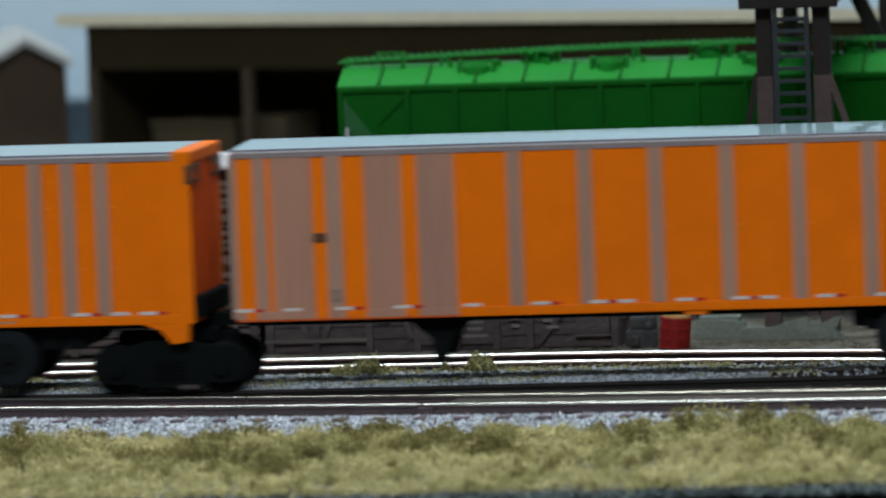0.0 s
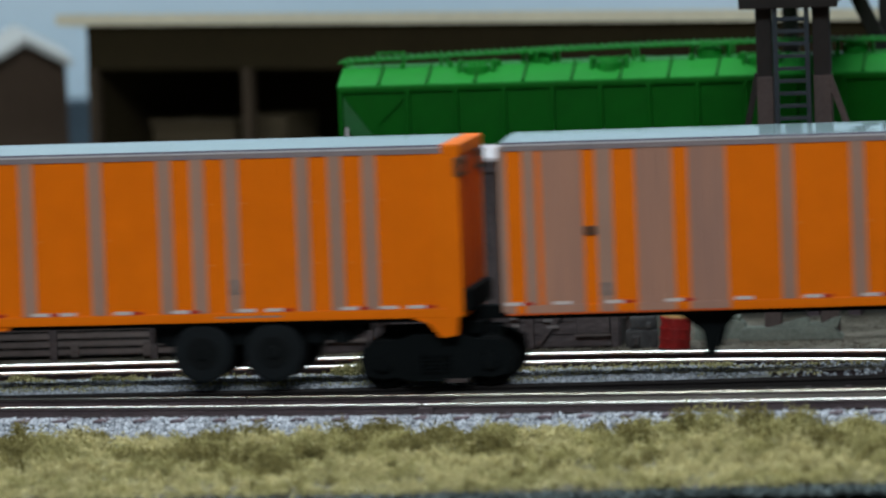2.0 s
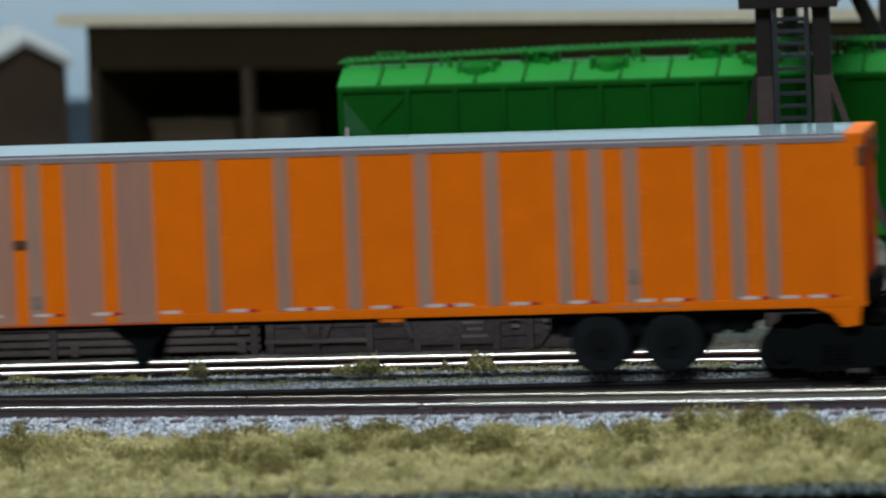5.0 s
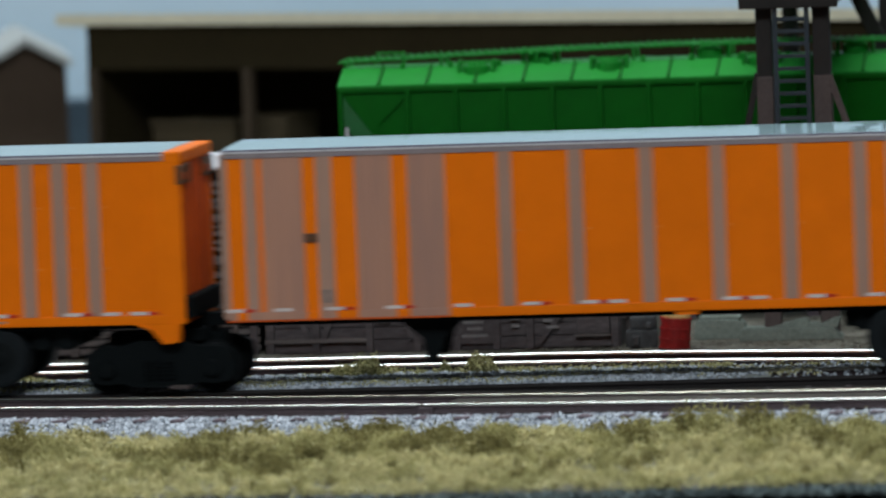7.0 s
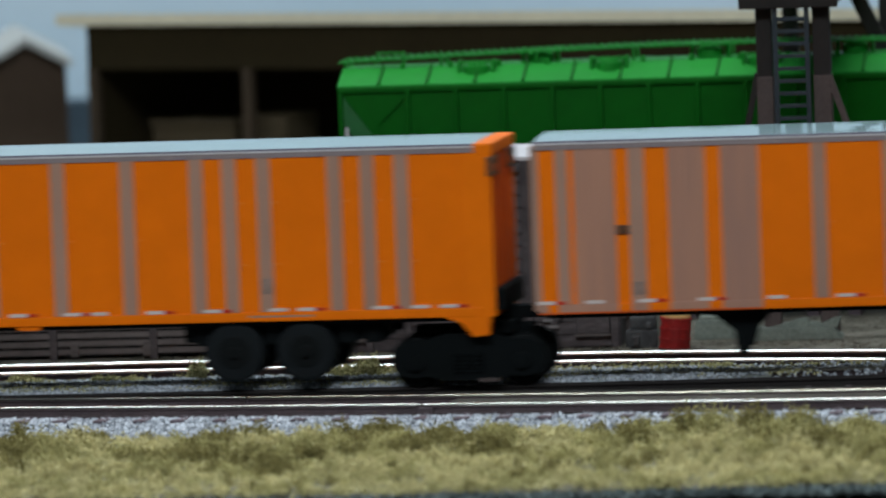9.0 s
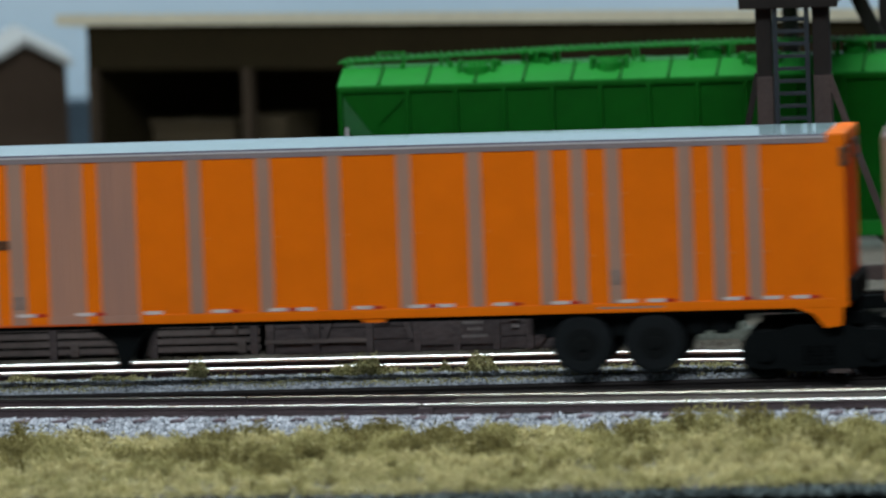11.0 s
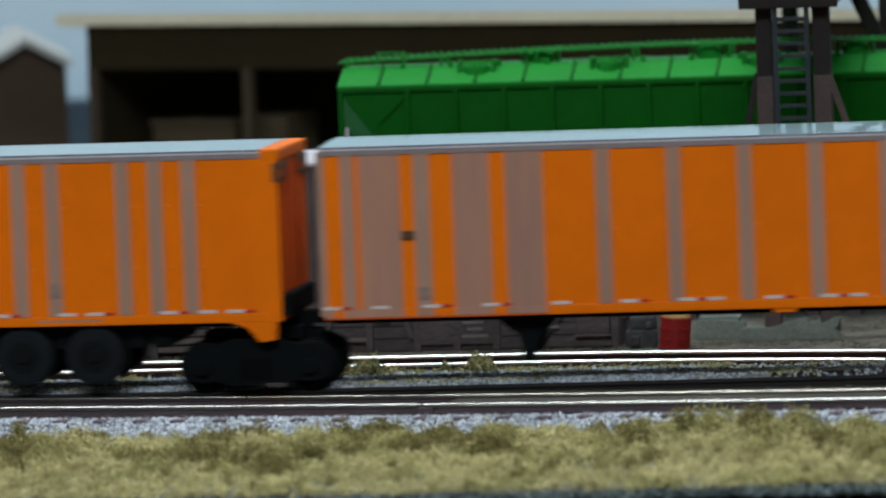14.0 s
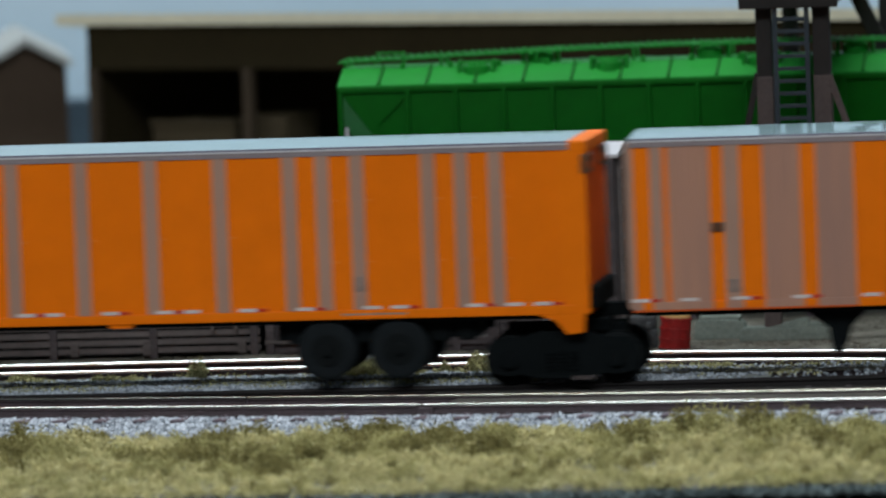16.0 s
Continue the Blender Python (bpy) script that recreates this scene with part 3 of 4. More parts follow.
def trailer():
    t = thing("highway_trailer", "orange corrugated rail-highway trailer with bare grey posts and pale roof", "trailer", "trailers of the train")
    h = LEN / 2
    body = part("body", boxes((-h, h - 6, -WIDE, WIDE, FLOOR + 1.6, TOP - 1.7), (h - 6, h - 1.25, -WIDE + 0.6, WIDE - 0.6, FLOOR + 1.6, TOP - 1.7)), ORANGE, t, "orange painted side walls")
    part("front_wall", boxes((-h - 0.5, -h + 1.2, -WIDE - 0.15, WIDE + 0.15, FLOOR + 0.6, TOP - 1.0), bevel=0.4), POST, t, "grey front wall and corner posts")
    roof = bmesh.new()
    prism(roof, [(-WIDE + 0.1, TOP - 0.6), (-WIDE + 0.3, TOP - 0.05), (-8, TOP + 0.02), (0, TOP + 0.07), (8, TOP + 0.02), (WIDE - 0.3, TOP - 0.05), (WIDE - 0.1, TOP - 0.6)], "x", -h + 0.4, h - 3.4)
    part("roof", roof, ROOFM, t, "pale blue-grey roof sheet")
    for side in (-1, 1):
        y = side * WIDE
        ya, yb = (y - 0.35, y + 0.3) if side < 0 else (y - 0.3, y + 0.35)
        part("top_rail", boxes((-h + 0.2, h - 3.4, ya, yb, TOP - 1.8, TOP - 0.8), bevel=0.08), TOPRAIL, t, "dull grey-brown top rail")
        part("drip_edge", boxes((-h + 0.2, h - 3.4, ya - 0.06, yb + 0.06, TOP - 0.8, TOP - 0.48), bevel=0.1), PALEROOF, t, "thin pale drip edge")
        part("roof_seam", boxes((-h + 0.2, h - 3.4, ya + 0.1, yb - 0.1, TOP - 0.48, TOP - 0.06), bevel=0.08), GROOVE, t, "violet-grey seam under the roof edge")
        part("bottom_rail", boxes((44.6 - h, h - 3, ya, yb, FLOOR, FLOOR + 1.9), bevel=0.2), ORANGE, t)
        cuts = [(0.4, 2.4, 0), (2.4, 4.4, 1), (4.4, 16.2, 0), (16.2, 18.8, 1), (18.8, 22.2, 0), (22.2, 26.4, 1), (26.4, 34.1, 0), (34.1, 36.8, 1), (36.8, 44.6, 0)]
        for a, b, painted in cuts:
            part("bottom_rail", boxes((a - h, b - h, ya, yb, FLOOR + 0.35, FLOOR + 1.9), bevel=0.1), ORANGE if painted else GREYPANEL, t, "" if painted else "unpainted grey bottom rail")
        part("sill_lip", boxes((0.4 - h, 44.6 - h, ya + 0.1, yb - 0.1, FLOOR, FLOOR + 0.34), bevel=0.05), REARDOOR, t, "thin orange-brown sill lip")
        for a, b, narrow in STRIPES:
            d = 0.32 if narrow else 0.16
            if narrow:
                y0, y1 = (y - d, y + 0.3) if side < 0 else (y - 0.3, y + d)
                bm = boxes((a - h, b - h, y0, y1, FLOOR + 1.9, TOP - 1.75), bevel=0.1)
            else:
                bm = corrugated(a - h, b - h, y, side, 1.35, 0.14, d)
            part("side_post" if narrow else "side_sheet", bm, POST if narrow else GREYPANEL, t, "bare grey post" if narrow else "grey ribbed side sheet")
        ends = [45.0] + [e for a, b, _ in STRIPES if a > 50 for e in (a, b)] + [LEN - 6.2]
        for a, b in zip(ends[::2], ends[1::2]):
            part("side_panel", corrugated(a - h, b - h, y, side, 1.55, 0.1, 0.04), ORANGE, t)
        yo = y + side * 0.36
        for i, c in enumerate(TAPES):
            part("reflector", boxes((c - h - 2.1, c - h + 1.5, min(y, yo), max(y, yo), FLOOR + 1.95, FLOOR + 2.6)), WHITETAPE, t, "white reflective strip")
            if i % 3 != 1:
                part("reflector", boxes((c - h + 1.6, c - h + 3.6, min(y, yo), max(y, yo), FLOOR + 1.95, FLOOR + 2.55)), REDTAPE, t, "red reflective strip")
        clips = [(c + 1.9, 16.6) for c in (56.3, 70.3, 84.3, 98.3, 112.3)] + [(c + 1.9, z) for c in (132.9, 139.8, 154.0, 160.6, 167.4) for z in (11.2, 23.4)]
        for c, z in clips:
            part("clip", boxes((c - h, c - h + 0.7, min(y, yo), max(y, yo), FLOOR + z, FLOOR + z + 0.3)), CLIP, t, "small pale orange clip")
        part("placard", boxes((16.2 - h, 18.7 - h, min(y, yo), max(y, yo), FLOOR + 15.5, FLOOR + 17.3), bevel=0.1), DARKMARK, t, "small dark brown placard")
        part("latch_plate", boxes((19.0 - h, 21.6 - h, min(y, yo), max(y, yo), FLOOR + 3.4, FLOOR + 6.2), bevel=0.2), SMUDGE, t, "faint grey plate")
        part("latch_plate", boxes((138.6 - h, 141.2 - h, min(y, yo), max(y, yo), FLOOR + 5.4, FLOOR + 8.6), bevel=0.2), SMUDGE, t, "faint grey plate")
        part("hinge_tab", prism(bmesh.new(), [(88.6 - h, FLOOR + 0.3), (94.2 - h, FLOOR + 0.3), (93.4 - h, FLOOR - 0.8), (89.4 - h, FLOOR - 0.8)], "y", min(y, y - side), max(y, y - side)), ORANGE, t)
        part("side_sill_plate", boxes((136 - h, 149 - h, min(y, yo), max(y, yo), FLOOR + 0.8, FLOOR + 1.2)), POST, t, "pale rubbed strip over the tyres")
    fr = bmesh.new()
    box(fr, h - 6, h, -WIDE - 0.16, -WIDE + 1.6, FLOOR, TOP - 0.5, bevel=0.15)
    box(fr, h - 6, h, WIDE - 1.6, WIDE + 0.16, FLOOR, TOP - 0.5, bevel=0.15)
    box(fr, h - 3.6, h + 0.3, -WIDE - 0.2, WIDE + 0.2, TOP - 2.6, TOP + 0.0, bevel=0.5)
    box(fr, h - 6, h, -WIDE + 1.4, WIDE - 1.4, FLOOR, FLOOR + 2.4, bevel=0.2)
    part("rear_frame", fr, ORANGE, t, "heavy orange rear frame")
    for side in (-1, 1):
        y0, y1 = sorted((side * 0.15, side * (WIDE - 1.7)))
        d = part("rear_door", boxes((h - 1.2, h - 0.15, y0, y1, FLOOR + 2.5, TOP - 2.7), bevel=0.1), REARDOOR, t, "rear door in orange darkened and reddened for shade")
        bm = bmesh.new()
        for yy in (y0 + 3, y1 - 3):
            cyl(bm, (h + 0.0, yy, (FLOOR + TOP) / 2), "z", 0.2, 30, 8)
        part("lock_rod", bm, REARDOOR, d, "painted vertical lock rods")
    for side in (-1, 1):
        y0, y1 = sorted((side * (WIDE + 0.3), side * (WIDE - 8.5)))
        lamp = part("marker_lamp", boxes((h - 1.0, h + 0.5, y0, y1, TOP - 6.6, TOP - 2.75), bevel=0.25), DARKMARK, t, "dark lamp housing on the rear corner")
        part("lens", boxes((h + 0.45, h + 0.7, y0 + 1.2, y0 + 2.8, TOP - 5.7, TOP - 4.2), bevel=0.1), REARDOOR, lamp, "dull red lens")
    part("bumper", boxes((h - 0.8, h + 1.6, -WIDE + 0.8, WIDE - 0.8, FLOOR + 1.0, FLOOR + 5.4), bevel=0.5), BLACK, t, "dark bumper and tongue socket")
    for side in (-1, 1):
        y0, y1 = sorted((side * (WIDE - 2.4), side * (WIDE + 0.25)))
        part("bolster_bracket", prism(bmesh.new(), [(h - 11.5, FLOOR + 0.4), (h - 1.0, FLOOR + 0.4), (h - 1.4, FLOOR - 3.6), (h - 4.6, FLOOR - 4.0), (h - 7.0, FLOOR - 1.2)], "y", y0, y1), ORANGE, t, "orange tapered bracket")
    part("underframe", boxes((-h + 2, h - 5, -WIDE + 1.2, WIDE - 1.2, FLOOR - 0.9, FLOOR + 1.7), (-h - 10.5, -h + 8, -2.2, 2.2, FLOOR - 1.6, FLOOR + 0.9), bevel=0.15), BLACK, t, "black underframe and coupling tongue")
    sl = boxes((122 - h, 163 - h, -10, -8, FLOOR - 4.4, FLOOR - 0.6), (122 - h, 163 - h, 8, 10, FLOOR - 4.4, FLOOR - 0.6), bevel=0.2)
    for c in (126, 140, 155, 160):
        box(sl, c - h - 1.6, c - h + 1.6, -11, 11, FLOOR - 5.0, FLOOR - 0.8, bevel=0.3)
    part("slider_frame", sl, BLACK, t, "black suspension frame")
    for c in (132.5, 146.9):
        for side in (-1, 1):
            bm = bmesh.new()
            for off in (12.3, 8.6):
                cyl(bm, (c - h, side * off, 7.9), "y", 5.95, 3.1, 36, bevel=0.7)
            w = part("tyre", bm, RUBBER, t, "black rubber dual tyre", smooth=False)
            bm = bmesh.new()
            cyl(bm, (c - h, side * 13.55, 7.9), "y", 3.3, 0.8, 24, r2=None, bevel=0.2)
            cyl(bm, (c - h, side * 13.9, 7.9), "y", 1.3, 1.2, 12, bevel=0.2)
            part("rim", bm, RIMM, w, "dull dark wheel rim")
    for side in (-1, 1):
        bm = bmesh.new()
        y = side * 9.5
        prism(bm, [(33.5 - h, FLOOR - 0.5), (46.5 - h, FLOOR - 0.5), (42.6 - h, FLOOR - 4.6), (41.2 - h, FLOOR - 9.3), (39.2 - h, FLOOR - 9.3), (38.4 - h, FLOOR - 4.4)], "y", y - 1.1, y + 1.1)
        part("landing_leg", bm, BLACK, t, "raised black landing leg")
    part("leg_brace", boxes((39 - h, 41 - h, -9, 9, FLOOR - 4, FLOOR - 3), bevel=0.2), BLACK, t)
    return t


AXLES = (-10.6, 10.6)


def bogie():
    b = thing("rail_bogie", "black two-axle rail bogie carrying the trailer ends", "bogie", "bogies of the train")
    for side in (-1, 1):
        y = side * 11.2
        bm = bmesh.new()
        prism(bm, [(-15.4, 5.6), (-14.8, 8.0), (-12.6, 9.3), (-8.5, 9.4), (-4.5, 10.6), (4.5, 10.6), (8.5, 9.4), (12.6, 9.3), (14.8, 8.0), (15.4, 5.6), (14.6, 2.6), (11, 1.9), (8, 2.2), (5, 1.3), (-5, 1.3), (-8, 2.2), (-11, 1.9), (-14.6, 2.6)], "y", y - 0.9, y + 0.9)
        f = part("side_frame", bm, BLACK, b, "cast black side frame")
        bm = bmesh.new()
        for x in (-10.6, 10.6):
            cyl(bm, (x, y + side * 1.0, 5.0), "y", 1.7, 1.6, 14, bevel=0.3)
        part("journal_box", bm, BLACK, f)
        bm = bmesh.new()
        for x in (-2.2, 0, 2.2):
            for k in range(5):
                cyl(bm, (x, y + side * 0.7, 3.2 + k * 0.8), "z", 0.85, 0.5, 10)
        part("spring_pack", bm, BLACK, f)
    for x in AXLES:
        bm = bmesh.new()
        cyl(bm, (0, 0, 0), "y", 1.0, 20, 12)
        ax = part("axle", bm, BLACK, b)
        ax.matrix_basis = at(x, 0, 4.85)
        for side in (-1, 1):
            bm = bmesh.new()
            cyl(bm, (0, side * 8.6, 0), "y", 4.83, 2.2, 32, bevel=0.3)
            cyl(bm, (0, side * 7.4, 0), "y", 5.3, 0.5, 32)
            for k in range(6):
                c = 2.9 * Vector((math.cos(k * math.pi / 3), 0, math.sin(k * math.pi / 3)))
                cyl(bm, (c.x, side * 9.75, c.z), "y", 0.7, 0.3, 8)
            part("wheel", bm, RIMM, ax, "dark steel rail wheel")
    part("bolster", boxes((-4, 4, -11, 11, 6, 10.6), (-12, 12, -3, 3, 7.5, 11.4), (-3, 9, -8, 8, 10.0, 12.6), bevel=0.4), BLACK, b, "black bolster and coupling adapter")
    part("brake_beam", boxes((-4.6, -3.0, -10, 10, 1.6, 3.4), (3.0, 4.6, -10, 10, 1.6, 3.4), bevel=0.2), BLACK, b, "black brake beams")
    part("brake_shoe", boxes((2, 6, -12.6, -11.6, 0.9, 1.7), bevel=0.15), FOOTING, b, "grey brake shoe tip")
    return b


# ---- parked cars and clutter beyond the siding ----
GROUND = -3.3


def slatted_car():
    """A grounded stock car body with gaps between its boards."""
    t = thing("grounded_stock_car", "weathered dark slatted stock car body resting on the ground", "rail car body")
    x0, x1, y0, y1, z0, z1 = -195.0, -56.6, 112.0, 142.0, GROUND, 36.6
    # A solid black core stands in for the shade between the slats.
    part("interior_shade", boxes((x0 + 1, x1 - 1, y0 + 1.6, y1 - 1.6, z0 + 0.5, z1)), BLACK, t, "black box standing in for the shaded interior")
    n = int((z1 - z0 - 2) / 1.75)
    first = None
    for side, y in ((-1, y0), (1, y1)):
        for k in range(n):
            z = z0 + 1.2 + k * 1.75
            m = at((x0 + x1) / 2, y + random.uniform(-0.1, 0.1), z, 0, 0, 0)
            if first is None:
                first = part("slat", boxes((-(x1 - x0) / 2, (x1 - x0) / 2, -0.45, 0.45, 0, 1.2), bevel=0.12), SLAT, t)
                first.matrix_basis = m
            else:
                again("slat", first, t, m)
    post = None
    for side, y in ((-1, y0 - 0.7), (1, y1 + 0.7)):
        x = x1 - 1.2
        while x > x0:
            m = at(x, y, 0)
            if post is None:
                post = part("post", boxes((-0.8, 0.8, -0.6, 0.6, z0 + 0.1, z1), bevel=0.15), BOXCAR, t)
                post.matrix_basis = m
            else:
                again("post", post, t, m)
            x -= 21.6
    for x in (x1 - 21.6 - 2.6, x1 - 3.8, x1 - 43.2 + 3.4):
        part("stake_pocket", boxes((x - 0.9, x + 0.9, y0 - 1.5, y0 - 0.5, z0 + 0.8, z0 + 3.6), bevel=0.2), SLAT, t, "grey metal pocket")
    part("roof", prism(bmesh.new(), [(y0 - 1.2, z1), (y0 - 1.2, z1 + 0.6), ((y0 + y1) / 2, z1 + 2.6), (y1 + 1.2, z1 + 0.6), (y1 + 1.2, z1)], "x", x0 - 0.6, x1 + 0.6), PALEROOF, t, "pale dusty roof")
    ladder = bmesh.new()
    for xx in (-66.5, -61.5):
        box(ladder, xx - 0.3, xx + 0.3, y0 - 2.2, y0 - 1.4, z0 + 6, z1)
    for k in range(10):
        box(ladder, -66.5, -61.5, y0 - 2.1, y0 - 1.6, z0 + 8 + k * 3.0, z0 + 8.6 + k * 3.0)
    part("side_ladder", ladder, SLAT, t, "grey side ladder")


def board_car():
    """A grounded outside-braced box car body."""
    t = thing("grounded_box_car", "dark oxide-brown outside-braced box car body resting on the ground", "rail car body")
    x0, x1, y0, y1, z0, z1 = -55.5, 20.3, 112.0, 140.0, GROUND, 36.8
    part("shell", boxes((x0, x1, y0, y1, z0 + 0.2, z1)), BOXCAR, t, "brown boarded shell")
    board = None
    for k in range(15):
        z = z0 + 0.4 + k * 2.7
        m = at((x0 + x1) / 2, y0 - 0.25 + random.uniform(-0.06, 0.06), z)
        if board is None:
            board = part("board", boxes((-(x1 - x0) / 2 + 0.2, (x1 - x0) / 2 - 0.2, -0.3, 0.3, 0, 2.45), bevel=0.12), BOXCAR, t)
            board.matrix_basis = m
        else:
            again("board", board, t, m)
    for x in (x0 + 1.2, -44.5, -33.1, -22.9, -14.5, -6.1, 1.1, x1 - 1.2):
        part("post", boxes((x - 0.8, x + 0.8, y0 - 1.5, y0 - 0.4, z0 + 0.2, z1), bevel=0.15), BOXCAR, t)
    for (xa, za), (xb, zb) in (((2.5, z0 + 1), (11.5, z0 + 12)), ((11.5, z0 + 12), (18.5, z0 + 30)), ((-43, z0 + 3), (-35, z0 + 24)), ((-54, z0 + 24), (-46, z0 + 3)), ((-32, z0 + 24), (-24, z0 + 3))):
        part("brace", bar(bmesh.new(), (xa, y0 - 1.0, za), (xb, y0 - 1.0, zb), 1.1), BOXCAR, t)
    part("side_sill", boxes((x0, -33.6, y0 - 1.7, y0 - 0.5, z0 + 2.6, z0 + 3.4), bevel=0.1), SLAT, t, "pale worn sill edge")
    part("hatch", boxes((11.0, 18.0, y0 - 1.6, y0 - 0.4, z0 + 3.2, z0 + 9.6), bevel=0.2), BOXCAR, t, "small lower hatch")
    part("hatch_lip", boxes((10.7, 18.3, y0 - 2.0, y0 - 0.4, z0 + 8.6, z0 + 9.4), (10.7, 18.3, y0 - 1.9, y0 - 0.4, z0 + 2.6, z0 + 3.1), bevel=0.1), SLAT, t)
    door = part("side_door", boxes((-22.4, -6.6, y0 - 1.3, y0 - 0.5, z0 + 1.5, z1 - 2.5), bevel=0.15), BOXCAR, t, "sliding board door")
    part("door_rail", boxes((-35, 0, y0 - 1.9, y0 - 1.2, z1 - 2.4, z1 - 1.7), (-22, -7, y0 - 1.7, y0 - 1.2, z0 + 8.2, z0 + 8.8), bevel=0.1), BOXCAR, door)
    for x, z, ww in ((-11.5, 4.0, 3.6), (-11.0, 2.6, 4.4), (-10.6, 1.2, 3.2), (-10.6, -0.3, 5.6), (-30, 3.4, 3), (-2.0, 3.2, 2.2), (-2.0, 1.6, 1.6), (5.0, 2.6, 2.0), (6.0, 1.2, 2.6)):
        part("lettering_bar", boxes((x - ww / 2, x + ww / 2, y0 - 1.5 - 0.06, y0 - 0.5, z, z + 0.55)), LETTER, t, "unreadable faded lettering")
    part("roof", prism(bmesh.new(), [(y0 - 1.2, z1), (y0 - 1.2, z1 + 0.7), ((y0 + y1) / 2, z1 + 2.4), (y1 + 1.2, z1 + 0.7), (y1 + 1.2, z1)], "x", x0 - 0.6, x1 + 0.6), PALEROOF, t, "pale dusty roof")
    bm = bmesh.new()
    for yy in (y0 + 2, y0 + 7.5):
        box(bm, x1, x1 + 0.9, yy - 0.3, yy + 0.3, z0 + 6, z1)
    for k in range(9):
        box(bm, x1 + 0.3, x1 + 0.9, y0 + 2, y0 + 7.5, z0 + 8 + k * 3.6, z0 + 8.7 + k * 3.6)
    part("end_ladder", bm, SLAT, t, "grey end ladder")
    for yy in (y0 + 10, y0 + 15, y0 + 20, y0 + 25):
        part("end_post", boxes((x1, x1 + 0.9, yy - 0.8, yy + 0.8, z0 + 0.2, z1), bevel=0.15), SLAT, t)


def drum():
    t = thing("oil_drum", "small red ribbed drum with a yellow lid, leaning slightly", "drum")
    x, y, r = 32.2, 105.0, 3.2
    t.matrix_basis = at(x, y, GROUND) @ pose(0, 0, 0, 0, 4.5, 0) @ at(-x, -y, -GROUND)
    bm = bmesh.new()
    z0 = GROUND + 0.1
    cyl(bm, (x, y, z0 + 3.3), "z", r, 6.6, 28, bevel=0.2)
    for k in (0.1, 2.0, 4.1, 6.2):
        cyl(bm, (x, y, z0 + k + 0.15), "z", r + 0.2, 0.42, 28, bevel=0.12)
    part("drum_shell", bm, DRUMRED, t, "red painted shell")
    bm = bmesh.new()
    cyl(bm, (x, y, z0 + 7.2), "z", r - 0.1, 1.2, 28, bevel=0.3)
    part("lid", bm, DRUMLID, t, "yellow lid")


def slabs():
    for x0, x1, y0, z1, d in ((34.6, 45.5, 122, 0.9, 7), (44.8, 65.6, 116, -0.6, 8)):
        t = thing("concrete_slab", "weathered grey concrete slab lying on the yard", "concrete slab", "slabs in the yard")
        bm = bmesh.new()
        prism(bm, [(x0, GROUND), (x1 + 1, GROUND), (x1 - 0.6, z1 - 0.4), (x1 - 3, z1), (x0 + 0.4, z1)], "y", y0, y0 + d)
        bmesh.ops.bevel(bm, geom=bm.edges[:], offset=0.25, segments=2, affect="EDGES")
        part("slab_block", bm, CONCRETE, t)
        if x0 > 40:
            cap = [(x0 + 6, z1 - 0.1), (x1 - 8.0, z1 + 1.5), (x1 - 6.6, z1 + 1.5), (x1 - 6.2, z1 + 0.7), (x1 - 3.4, z1 + 0.7), (x1 - 0.6, z1 + 1.9), (x1 + 0.4, z1 + 1.7), (x1 - 0.2, z1 - 0.3)]
            part("slab_cap", prism(bmesh.new(), cap, "y", y0 + 2.5, y0 + d - 0.5), CONCRETE, t, "wedge-shaped upper edge")
        else:
            part("slab_cap", boxes((x0 + 1, x1 - 1, y0 + 1.5, y0 + d - 1, z1 - 0.1, z1 + 0.7), bevel=0.25), CONCRETE, t)


def casting():
    """A rusty machine part dumped beside the drum."""
    t = thing("machine_casting", "dark blue-grey machine casting dumped beside the red drum", "machine part")
    part("casting_base", boxes((21.6, 28.4, 108, 115, GROUND, 0.6), bevel=0.4), MACHINE, t)
    part("casting_lid", boxes((22.4, 28.0, 108.6, 114.5, 0.5, 3.4), bevel=0.7), MACHINE, t)
    part("lug", boxes((23.0, 24.6, 107.2, 108.2, -2.6, -0.6), (26.0, 27.2, 107.2, 108.2, 0.9, 2.2), bevel=0.3), MACHINE, t)
    bm = bmesh.new()
    cyl(bm, (28.9, 106.0, 1.2), "z", 0.3, 9.0, 8)
    part("upright_pipe", bm, CONCRETE, t, "thin pale upright pipe")


